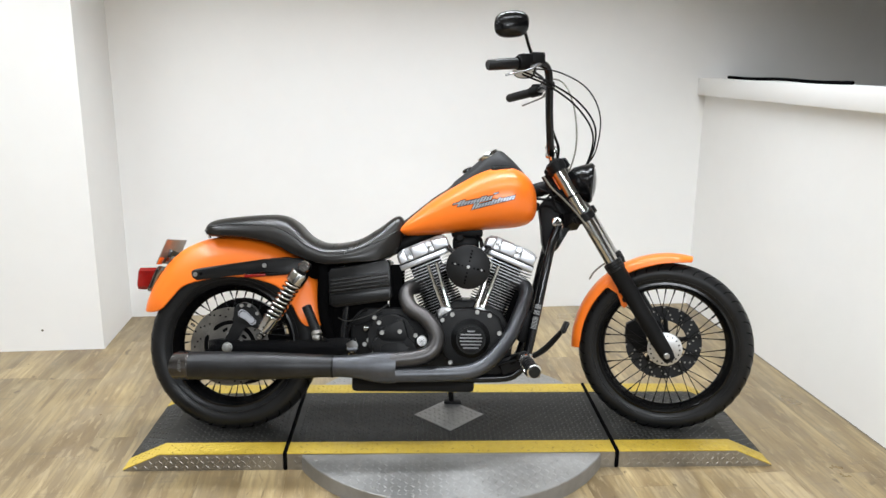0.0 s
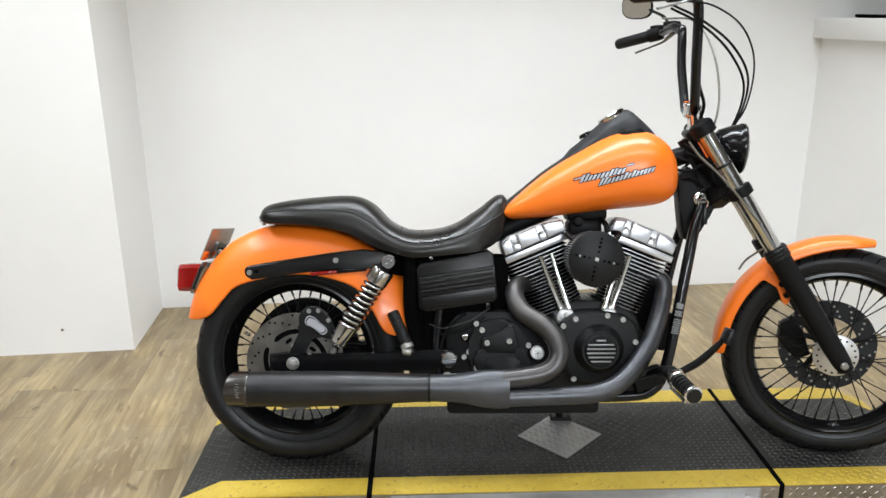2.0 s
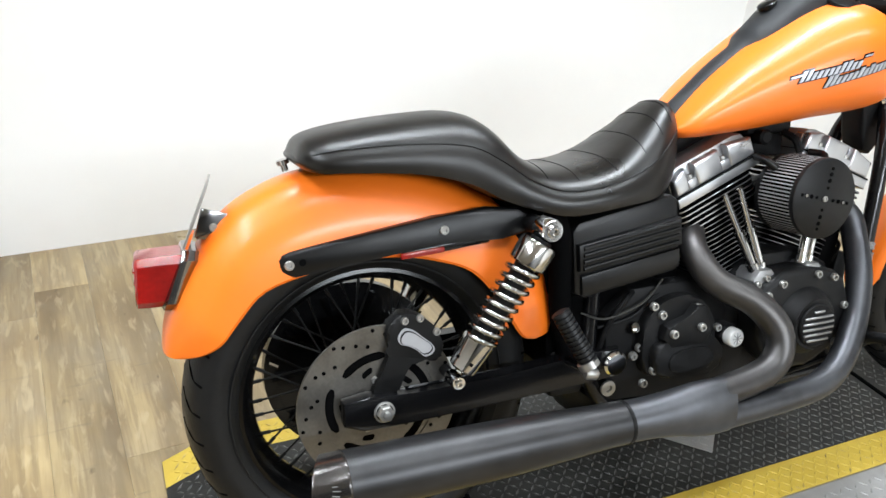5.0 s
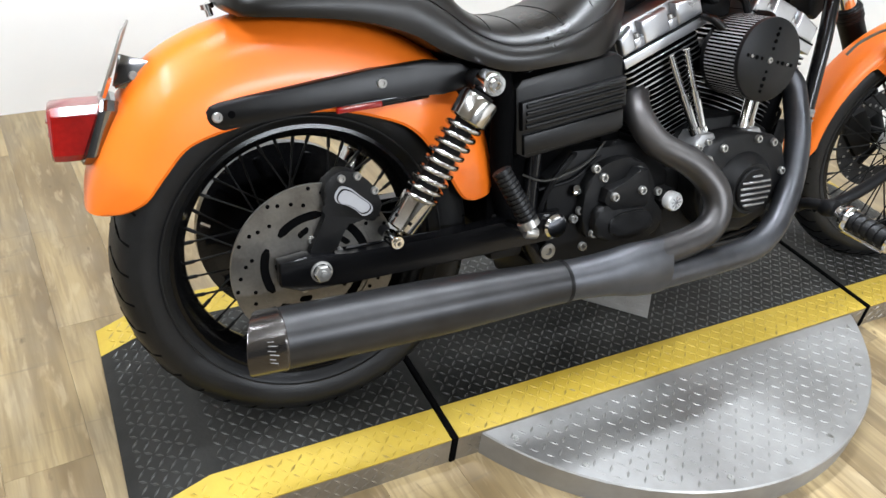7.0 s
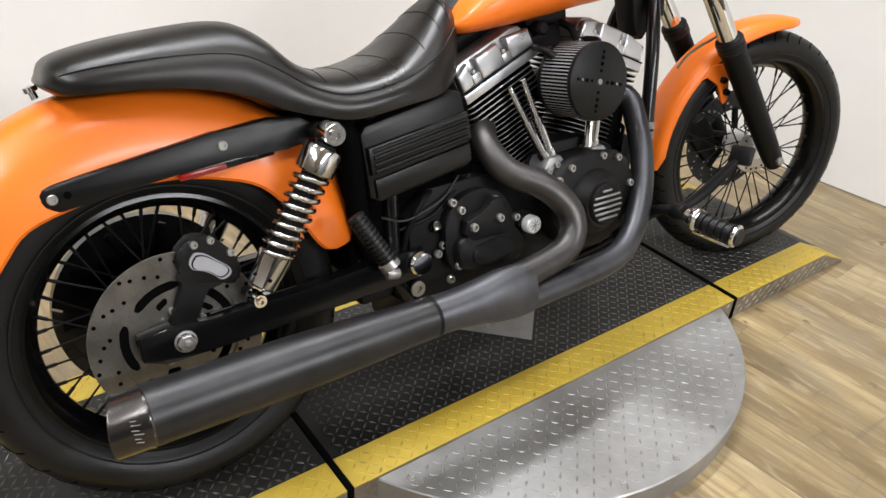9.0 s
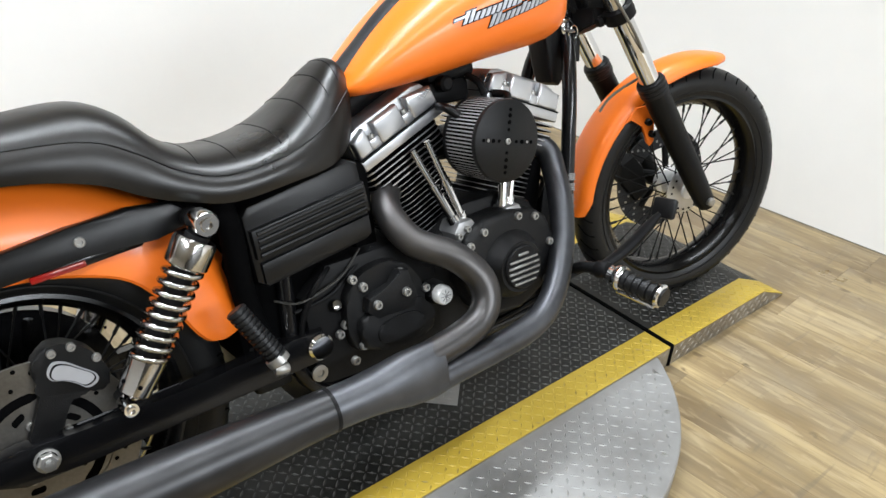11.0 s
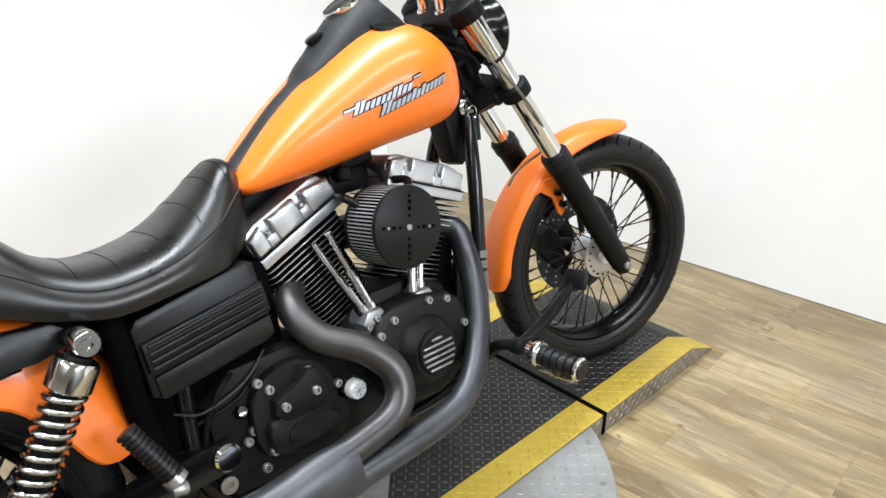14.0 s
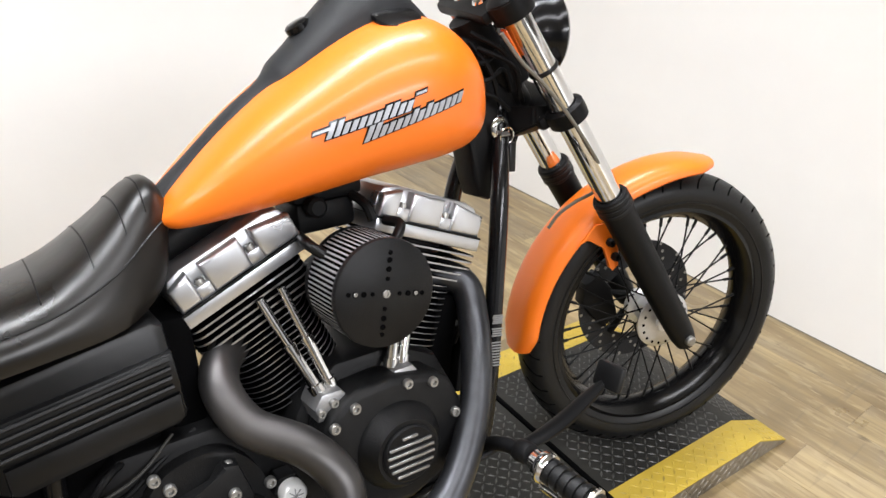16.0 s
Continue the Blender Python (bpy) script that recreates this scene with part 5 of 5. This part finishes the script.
part("joint_band", loft(bmesh.new(), oval_rings([(-0.424, -0.256, 0.270, 0.0388, 0.0388), (-0.424, -0.256, 0.270, 0.0398, 0.0398), (-0.431, -0.256, 0.270, 0.0398, 0.0398), (-0.431, -0.256, 0.270, 0.0388, 0.0388)]), caps=False), BLACK_SATIN, muf)
bm = loft(bmesh.new(), oval_rings([(-0.934, -0.245, 0.266, 0.0498, 0.0498), (-0.936, -0.245, 0.266, 0.0512, 0.0512), (-0.939, -0.245, 0.266, 0.0512, 0.0512), (-0.941, -0.245, 0.266, 0.0500, 0.0500), (-0.974, -0.244, 0.266, 0.0505, 0.0505), (-0.977, -0.244, 0.266, 0.0495, 0.0495), (-0.975, -0.244, 0.266, 0.044, 0.044), (-0.90, -0.245, 0.266, 0.042, 0.042)]), caps=False)
for v in bm.verts:  # the end is cut on a slant
    if v.co.x < -0.96:
        v.co.x += (v.co.y + 0.2445) * 0.42
tip = part("muffler_tip", bm, TIP, bike, "dark polished muffler tip with an etched mark")
part("muffler_core", loft(bmesh.new(), oval_rings([(-0.905, -0.245, 0.266, 0.043, 0.043), (-0.9, -0.245, 0.266, 0.043, 0.043)])), BLACK_SATIN, muf)
bm = bmesh.new()
for a0, xx, ln in ((-34, -0.960, 0.010), (-26, -0.957, 0.017), (-18, -0.961, 0.012), (-10, -0.957, 0.014), (-2, -0.960, 0.009), (6, -0.958, 0.011)):
    a = radians(a0 + 8)
    p = Vector((xx, -0.2445 - 0.0506 * math.cos(a), 0.266 - 0.0506 * math.sin(a)))
    box(bm, p, (ln, 0.0008, 0.0016), turn("X", -math.degrees(a)) @ turn("Y", 18))
part("etched_mark", bm, LABEL_GREY, tip)

# front end, built straight and then steered
def leg(s):
    p0 = FORK_TOP + Vector((0, s * 0.112, 0))
    tube_ob = part("fork_tube", lathe(bmesh.new(), [(0, -0.012), (0.018, -0.012), (0.0245, -0.006), (0.0245, 0.5), (0, 0.5)], p0, FORK, 28, cap=False), CHROME, bike, "polished chrome fork tube", m=STEER)
    L = 0.806
    slider = part("fork_slider", lathe(bmesh.new(), [(0.0255, 0.408), (0.033, 0.41), (0.0345, 0.416), (0.0345, 0.445), (0.032, 0.452), (0.031, 0.60), (0.030, 0.70), (0.029, 0.76), (0.027, 0.81), (0.022, 0.835), (0.012, 0.842), (0, 0.842)], p0, FORK, 28, cap=False), BLACK_SATIN, bike, "satin black fork slider", m=STEER)
    for h in (0.418, 0.430, 0.441):
        part("gaiter_ring", lathe(bmesh.new(), [(0.0335, h - 0.0045), (0.0354, h - 0.003), (0.0359, h), (0.0354, h + 0.003), (0.0335, h + 0.0045)], p0, FORK, 24, cap=False), RUBBER, slider)
    ax = p0 + FORK * L
    bm = bmesh.new()
    lathe(bm, [(0.011, 0.0), (0.011, 0.034), (0.008, 0.037), (0, 0.037)], (ax.x + 0.002, s * 0.112, ax.z - 0.004), (0, s, 0), 16, cap=False)
    part("axle_end", bm, DIRTY_STEEL, slider)
    for sx, hh in ((0.0, 0.02), (0.215, 0.018)):
        bm = lathe(bmesh.new(), [(0.026, sx - hh), (0.036, sx - hh + 0.004), (0.037, sx), (0.036, sx + hh - 0.004), (0.026, sx + hh)], p0, FORK, 28, cap=False)
        part("clamp", bm, BLACK_SATIN, tube_ob)
    part("fork_cap", lathe(bmesh.new(), [(0, -0.031), (0.012, -0.031), (0.014, -0.027), (0.026, -0.025), (0.0345, -0.019), (0.0345, -0.012), (0.02, -0.012)], p0, FORK, 28, cap=False), BLACK_SATIN, tube_ob)
    part("tie", lathe(bmesh.new(), [(0.0255, 0.118), (0.027, 0.12), (0.027, 0.124), (0.0255, 0.126)], p0, FORK, 20, cap=False), BLACK_PLASTIC, tube_ob)
    part("fork_reflector", box(bmesh.new(), p0 + FORK * 0.055 + Vector((-0.026, 0, -0.012)), (0.004, 0.02, 0.055), Matrix.Rotation(radians(-31.1), 3, "Y"), 0.0015), AMBER, tube_ob, "orange reflector strip")


leg(-1)
leg(1)
fm3 = Matrix.Rotation(radians(-31.1), 3, "Y")
for sx, th in ((0.0, 0.024), (0.215, 0.026)):
    bm = box(bmesh.new(), FORK_TOP + FORK * sx - Vector((0.012, 0, 0.004)), (0.075, 0.21, th), fm3, 0.008)
    part("triple_clamp", bm, BLACK_SATIN, bike, "black fork yoke", m=STEER)
for s in (-1, 1):
    # arms of the lower yoke
    bm = loft(bmesh.new(), [[Vector((cx + dx * w, cy, cz + dz * h)) for dx, dz in ((-1, -1), (1, -0.7), (1, 0.7), (-1, 1))] for cx, cy, cz, w, h in ((0.452, s * 0.012, 0.795, 0.034, 0.036), (0.462, s * 0.05, 0.806, 0.032, 0.030), (0.492, s * 0.095, 0.826, 0.026, 0.018))])
    bmesh.ops.bevel(bm, geom=list(bm.edges), offset=0.004, segments=2, affect="EDGES")
    arm_ob = part("yoke_arm", bm, BLACK_SATIN, bike, "black arm of the lower fork yoke", m=STEER)
    bolts(arm_ob, [(0.474, s * 0.088, 0.820)], (-0.5, s, 0.1), 0.007, 0.006, DIRTY_STEEL)
# headlamp
HC = Vector((0.468, 0, 0.955))
hl = part("headlamp", lathe(bmesh.new(), [(0, -0.03), (0.03, -0.028), (0.055, -0.008), (0.069, 0.03), (0.073, 0.052), (0.076, 0.056), (0.076, 0.068), (0.070, 0.074)], HC, (1, 0, -0.06), 44, cap=False), BLACK_GLOSS, bike, "round gloss black headlamp", m=STEER)
part("lens", lathe(bmesh.new(), [(0.071, 0.070), (0.05, 0.080), (0.025, 0.085), (0, 0.087)], HC, (1, 0, -0.06), 36, cap=False), GLASS, hl)
part("headlamp_mount", box(bmesh.new(), (0.445, 0, 0.905), (0.05, 0.07, 0.09), fm3, 0.008), BLACK_SATIN, bike, m=STEER)
# front fender with its side bracket
def front_fender():
    R, n = 0.363, 30
    rings = []
    for i in range(n + 1):
        f = i / n
        a = radians(182 - 105.5 * f)
        e = min(1.0, 0.45 + f * 9, 0.35 + (1 - f) * 9) ** 0.6
        hw, dep = 0.0575 * e, 0.032 * (0.55 + 0.45 * e)
        if f > 0.75:
            dep *= 1 - (f - 0.75) * 1.6
        outer = []
        for k in range(-7, 8):
            u = k / 7
            y = hw * math.sin(abs(u) * math.pi / 2) ** 0.8 * (1 if u > 0 else -1)
            r = R - dep * (1 - math.cos(abs(u) ** 1.2 * math.pi / 2))
            outer.append((r, y))
        inner = [(r - 0.004, y * 0.94) for r, y in reversed(outer)]
        rings.append([Vector((FA.x + r * math.cos(a), y, FA.z + r * math.sin(a))) for r, y in outer + inner])
    return loft(bmesh.new(), rings)


ff = part("front_fender", front_fender(), ORANGE, bike, "orange painted front fender", m=Matrix.Translation((0.006, -0.012, 0)) @ STEER)
for s in (-1, 1):
    bm = slab(bmesh.new(), [(0.575, 0.545), (0.612, 0.585), (0.650, 0.588), (0.668, 0.55), (0.672, 0.49), (0.660, 0.478), (0.648, 0.49), (0.636, 0.535), (0.60, 0.558)], s * 0.053, s * 0.061, 0.003)
    br = part("fender_bracket", bm, ORANGE, ff)
    bolts(ff, [(0.646, s * 0.061, 0.545), (0.660, s * 0.061, 0.512)], (0, s, 0), 0.009, 0.012, BLACK_SATIN)

# handlebar
for s in (-1, 1):
    lift, dx = (0.0, 0.0) if s < 0 else (0.042, 0.024)
    bm = tube(bmesh.new(), [(0.384, 0, 1.066), (0.384 - dx * 0.4, s * 0.05, 1.066), (0.383 - dx * 0.6, s * 0.084, 1.074), (0.383 - dx * 0.7, s * 0.106, 1.108), (0.381 - dx, s * 0.135, 1.21), (0.381 - dx, s * 0.158, 1.32), (0.376 - dx, s * 0.178, 1.368 - lift), (0.356 - dx, s * 0.225, 1.384 - lift), (0.316 - dx * 0.5, s * 0.315, 1.379 - lift), (0.275 + 0.01 * s * -1, s * 0.365, 1.370 - lift), (0.185 - 0.02 * s, s * 0.425, 1.360 - lift)], 0.0145, 16, 6)
    hb = part("handlebar", bm, BLACK_GLOSS, bike, "tall gloss black ape hanger handlebar", m=STEER)
    g0, g1 = Vector((0.278 - 0.01 * s - dx * 0.4, s * 0.362, 1.371 - lift)), Vector((0.178 - 0.02 * s - dx * 0.4, s * 0.430, 1.360 - lift * 1.2))
    bm = tube(bmesh.new(), [(*g0, 0.018), (*(g0 + (g1 - g0) * 0.06), 0.0195), (*(g0 + (g1 - g0) * 0.94), 0.0185), (*g1, 0.015)], 0.0185, 18, 1)
    part("grip", bm, RUBBER, hb, "black rubber grip")
    bm = tube(bmesh.new(), [g0 + (g0 - g1) * 0.02, g0 + (g0 - g1) * 0.36], 0.024, 16, 1)
    box(bm, g0 + (g0 - g1) * 0.2 + Vector((0.008, 0, 0.012)), (0.045, 0.04, 0.035), turn("Z", -s * 38), 0.006)
    part("switch_housing", bm, BLACK_SATIN, hb)
    bm = box(bmesh.new(), g0 + (g0 - g1) * 0.55 + Vector((0.014, 0, 0.012)), (0.05, 0.045, 0.04), turn("Z", -s * 30), 0.007)
    part("reservoir", bm, BLACK_SATIN, hb, "black lever housing")
    bm = tube(bmesh.new(), [(*(g0 + (g0 - g1) * 0.5 + Vector((0.030, 0, -0.004))), 0.011), (*(g0 + (g0 - g1) * 0.2 + Vector((0.040, s * 0.01, -0.014))), 0.009), (*(g0 + Vector((0.047, s * 0.01, -0.022))), 0.006), (*((g0 + g1) / 2 + Vector((0.049, s * 0.01, -0.030))), 0.005), (*(g0 + (g1 - g0) * 0.8 + Vector((0.044, s * 0.01, -0.036))), 0.006)], 0.006, 10, 5, flat=0.6)
    part("lever", bm, LEVER, hb, "worn steel lever")
    root = g0 + (g0 - g1) * 0.5 + Vector((0.006, 0, 0.02))
    mc = Vector((0.276, s * 0.42, 1.491)) if s < 0 else Vector((0.215, s * 0.44, 1.44))
    bm = tube(bmesh.new(), [root, root + Vector((-0.012, s * 0.012, 0.03)), mc + Vector((0.04, -s * 0.01, -0.012)), mc + Vector((0.025, 0, 0.0))], 0.0055, 10, 4)
    mir = part("mirror_stem", bm, BLACK_GLOSS, hb)
    ring = []
    bm = bmesh.new()
    rows = []
    for dx, sc in ((0.0, 0.97), (0.004, 1.0), (0.018, 0.93), (0.03, 0.7), (0.036, 0.35)):
        row = []
        for k in range(28):
            a = 2 * math.pi * k / 28
            yy = 0.060 * (abs(math.cos(a)) ** 0.75) * (1 if math.cos(a) > 0 else -1)
            zz = 0.044 * (abs(math.sin(a)) ** 0.75) * (1 if math.sin(a) > 0 else -1)
            row.append(Vector((dx, yy * sc, zz * sc + 0.08 * yy)))
        rows.append(row)
    loft(bm, rows)
    mm = Matrix.Translation(mc) @ Matrix.Rotation(radians(65 * s), 4, "Z")
    mh = part("mirror", bm, BLACK_GLOSS, bike, "black mirror housing", m=STEER @ mm)
    bm = bmesh.new()
    loft(bm, [[Vector((-0.0025 + q * 0.002, p.y * 0.93, p.z * 0.93)) for p in rows[0]] for q in (0, 1)])
    part("mirror_glass", bm, MIRROR, mh)
for s in (1, -1):
    bm = lathe(bmesh.new(), [(0.021, 0), (0.021, 0.006), (0.0165, 0.010), (0.0165, 0.034), (0.020, 0.040), (0.020, 0.046)], (0.392, s * 0.042, 1.012), (-0.1, 0, 1), 22)
    riser = part("handlebar_riser", bm, CHROME, bike, "chrome handlebar riser", m=STEER)
    part("bar_clamp", box(bmesh.new(), (0.384, s * 0.042, 1.067), (0.046, 0.034, 0.046), turn("Y", 10), 0.011, 3), CHROME, riser, "chrome handlebar clamp")
    bolts(riser, [(0.396, s * 0.042 + d, 1.089) for d in (-0.010, 0.010)], (0.17, 0, 1), 0.005, 0.005, CHROME)
lamp_bar = part("indicator_bar", box(bmesh.new(), (0.374, 0, 1.088), (0.034, 0.088, 0.016), turn("Y", -14), 0.006), CHROME, bike, "chrome indicator housing on the bar clamp", m=STEER)
for dy in (-0.028, 0.0, 0.028):
    part("indicator_lens", box(bmesh.new(), (0.368, dy, 1.0965), (0.016, 0.018, 0.004), turn("Y", -14), 0.0015), AMBER, lamp_bar, "orange indicator lens")

# cables and hoses
def cable(name, pts, r, mat, label, steer=True):
    return part(name, tube(bmesh.new(), pts, r, 8, 6), mat, bike, label, m=STEER if steer else None)


cable("throttle_cable", [(0.30, -0.30, 1.35), (0.385, -0.20, 1.318), (0.485, -0.07, 1.255), (0.545, 0.02, 1.16), (0.525, 0.05, 1.04), (0.465, 0.03, 0.97), (0.37, 0.0, 0.90)], 0.0036, CABLE, "black throttle cable")
cable("idle_cable", [(0.30, -0.30, 1.34), (0.39, -0.19, 1.303), (0.48, -0.06, 1.235), (0.535, 0.03, 1.14), (0.515, 0.06, 1.03), (0.455, 0.04, 0.96), (0.36, 0.01, 0.89)], 0.0036, CABLE, "black throttle cable")
cable("brake_hose", [(0.33, -0.27, 1.362), (0.42, -0.18, 1.355), (0.515, -0.05, 1.305), (0.562, 0.03, 1.205), (0.545, 0.06, 1.07), (0.485, 0.05, 0.98), (0.48, 0.04, 0.88)], 0.0028, CABLE, "thin dark brake hose")
cable("clutch_cable", [(0.30, 0.30, 1.38), (0.40, 0.24, 1.36), (0.455, 0.15, 1.25), (0.47, 0.08, 1.10), (0.44, 0.04, 0.98), (0.38, 0.02, 0.86)], 0.0035, BRAID, "pale grey clutch cable")
cable("switch_wire", [(0.372, -0.128, 1.25), (0.386, -0.112, 1.17), (0.398, -0.095, 1.13), (0.412, -0.07, 1.085), (0.405, -0.04, 1.04)], 0.005, CABLE, "black bar wiring")
cable("speed_sensor_wire", [(0.325, -0.150, 0.963), (0.357, -0.155, 0.918), (0.400, -0.155, 0.879), (0.449, -0.152, 0.828), (0.504, -0.145, 0.762), (0.564, -0.118, 0.700), (0.583, -0.094, 0.668), (0.577, -0.066, 0.648), (0.563, -0.044, 0.634), (0.541, -0.020, 0.610), (0.527, -0.004, 0.582)], 0.0034, BRAID, "pale grey wire along the fork", steer=False)
for k, pts in enumerate(([(0.32, -0.03, 0.93), (0.36, -0.05, 0.915), (0.41, -0.04, 0.94)], [(0.315, -0.03, 0.89), (0.36, -0.055, 0.885), (0.40, -0.05, 0.90), (0.43, -0.03, 0.86)], [(0.35, -0.03, 0.95), (0.37, -0.055, 0.90), (0.39, -0.05, 0.84)], [(0.33, -0.02, 0.86), (0.37, -0.05, 0.86), (0.41, -0.05, 0.83)], [(0.345, -0.04, 0.965), (0.385, -0.075, 0.93), (0.415, -0.07, 0.875), (0.44, -0.05, 0.84)], [(0.35, -0.05, 0.94), (0.40, -0.085, 0.905), (0.425, -0.06, 0.85)])):
    cable("neck_wire", pts, 0.0045, CABLE, "black wiring at the steering head", steer=False)
cable("gearbox_wire", [(-0.22, -0.11, 0.47), (-0.28, -0.125, 0.445), (-0.33, -0.13, 0.415), (-0.40, -0.12, 0.40)], 0.004, CABLE, "black wire over the gearbox", steer=False)
cable("loom_wire", [(-0.252, -0.118, 0.478), (-0.300, -0.136, 0.448), (-0.345, -0.140, 0.432), (-0.395, -0.132, 0.420), (-0.43, -0.11, 0.43)], 0.0022, LOOM, "dark grey braided wire over the gearbox", steer=False)
cable("vent_hose", [(-0.30, -0.10, 0.46), (-0.345, -0.135, 0.455), (-0.385, -0.13, 0.40), (-0.40, -0.12, 0.34)], 0.0055, CABLE, "black vent hose", steer=False)
cable("horn_lead", [(0.24, -0.05, 0.50), (0.265, -0.065, 0.48), (0.25, -0.06, 0.44)], 0.005, CABLE, "black lead in front of the engine", steer=False)
part("regulator", box(bmesh.new(), (0.275, 0, 0.40), (0.04, 0.13, 0.12), turn("Y", 12), 0.006), BLACK_SATIN, bike, "black finned regulator between the down tubes")

# pegs, pedal and stand
def peg(name, a, b, r, rings_n, label):
    a, b = Vector(a), Vector(b)
    core = part(name, tube(bmesh.new(), [a, b], r * 0.82, 16, 1), RUBBER, bike, label)
    for k in range(rings_n):
        p = a + (b - a) * ((k + 0.5) / rings_n)
        d = (b - a) / rings_n * 0.3
        part("rubber_rib", tube(bmesh.new(), [p - d, p + d], r, 16, 1), RUBBER, core)
    return core


pp = peg("passenger_peg", (-0.490, -0.237, 0.388), (-0.533, -0.208, 0.478), 0.0175, 12, "folded black passenger footpeg")
part("peg_mount", tube(bmesh.new(), [(-0.488, -0.240, 0.384), (-0.478, -0.205, 0.366), (-0.47, -0.14, 0.352)], 0.011, 12, 3), CHROME, pp)
part("peg_bolt", lathe(bmesh.new(), [(0, 0), (0.009, 0), (0.011, 0.004), (0.011, 0.020), (0.008, 0.024), (0, 0.024)], (-0.502, -0.244, 0.372), (1, -0.1, -0.15), 14, cap=False), DIRTY_STEEL, pp)
part("peg_clamp", lathe(bmesh.new(), [(0.012, -0.010), (0.019, -0.008), (0.019, 0.006), (0.012, 0.008)], (-0.491, -0.236, 0.386), (-0.43, 0.29, 0.9), 18, cap=False), DIRTY_STEEL, pp)
PA, PB = Vector((0.255, -0.302, 0.299)), Vector((0.267, -0.381, 0.280))
PD = (PB - PA).normalized()
fp = peg("rider_peg", PA, PB, 0.0220, 5, "black rider footpeg in a chrome cradle")
part("peg_collar", lathe(bmesh.new(), [(0.012, -0.034), (0.018, -0.032), (0.018, -0.020), (0.024, -0.018), (0.0275, -0.012), (0.0275, -0.004), (0.025, 0.002), (0.012, 0.003)], PA, PD, 24, cap=False), CHROME, fp)
part("cradle_end", lathe(bmesh.new(), [(0.014, 0.0), (0.022, 0.001), (0.0255, 0.004), (0.0255, 0.009), (0.021, 0.012), (0.010, 0.012), (0, 0.012)], PB, PD, 22, cap=False), CHROME, fp, "chrome cradle end")
part("end_pad", lathe(bmesh.new(), [(0.021, 0.010), (0.020, 0.0165), (0, 0.017)], PB, PD, 20, cap=False), RUBBER, fp)
for q in (-1, 1):
    part("cradle_rail", tube(bmesh.new(), [PA + Vector((q * 0.020, 0, -0.020)), PB + Vector((q * 0.018, -0.004, -0.020))], 0.0045, 8, 1), CHROME, fp)
part("peg_knuckle", lathe(bmesh.new(), [(0, -0.02), (0.016, -0.018), (0.019, -0.010), (0.019, 0.012), (0.015, 0.018), (0, 0.019)], PA - PD * 0.052, (0, -1, 0.2), 18, cap=False), BLACK_SATIN, fp, "black peg knuckle")
bm = tube(bmesh.new(), [(0.20, -0.112, 0.262), (0.225, -0.16, 0.29), (0.238, -0.21, 0.310), (0.246, -0.262, 0.312)], 0.0125, 14, 4)
box(bm, (0.215, -0.13, 0.27), (0.09, 0.03, 0.06), turn("Y", -20), 0.008)
part("control_bracket", bm, BLACK_SATIN, bike, "black forward control bracket")
bm = tube(bmesh.new(), [(0.245, -0.215, 0.298, 0.013), (0.278, -0.232, 0.308, 0.017), (0.322, -0.258, 0.340, 0.020), (0.358, -0.286, 0.384, 0.017), (0.376, -0.304, 0.412, 0.011)], 0.012, 12, 5, flat=0.55)
pd = part("brake_pedal", bm, BLACK_SATIN, bike, "black curved brake pedal with a rubber pad")
part("pedal_pad", box(bmesh.new(), (0.383, -0.310, 0.422), (0.014, 0.058, 0.044), turn("Y", 24), 0.006), RUBBER, pd)
part("brake_rod", tube(bmesh.new(), [(0.245, -0.19, 0.295), (0.10, -0.165, 0.255), (0.0, -0.15, 0.235)], 0.006, 8, 2), BLACK_SATIN, bike, "thin black brake rod")
bm = tube(bmesh.new(), [(-0.03, 0.12, 0.222), (-0.01, 0.16, 0.15), (0.0, 0.205, 0.072)], 0.011, 12, 4)
box(bm, (0.005, 0.212, 0.064), (0.07, 0.035, 0.012), turn("X", 14), 0.004)
part("side_stand", bm, BLACK_SATIN, bike, "black side stand")

# ---- floor planks ----
PW, PL = 0.152, 1.22
plank_mesh = {}
rng = random.Random(4)
count = 0
x = -4.59
while x < RIGHT - 0.01:
    w = min(PW, RIGHT - x)
    y = -5.5 + rng.random() * PL - PL
    while y < BACK:
        y0, y1 = max(y, -5.59), min(y + PL, BACK if x + w > LEFT + 0.001 else STEP_Y + 0.01)
        if y1 - y0 > 0.01:
            key = (round(w, 3), round(y1 - y0, 3))
            if key not in plank_mesh:
                bm = box(bmesh.new(), (0, 0, -0.004), (w - 0.0005, y1 - y0 - 0.0005, 0.008))
                me = bpy.data.meshes.new("plank")
                bm.to_mesh(me)
                bm.free()
                me.materials.append(PLANK)
                plank_mesh[key] = me
            ob = new("plank", plank_mesh[key])
            ob.parent = floor
            ob.location = (x + w / 2, (y0 + y1) / 2, 0.0)
            count += 1
        y += PL
    x += PW
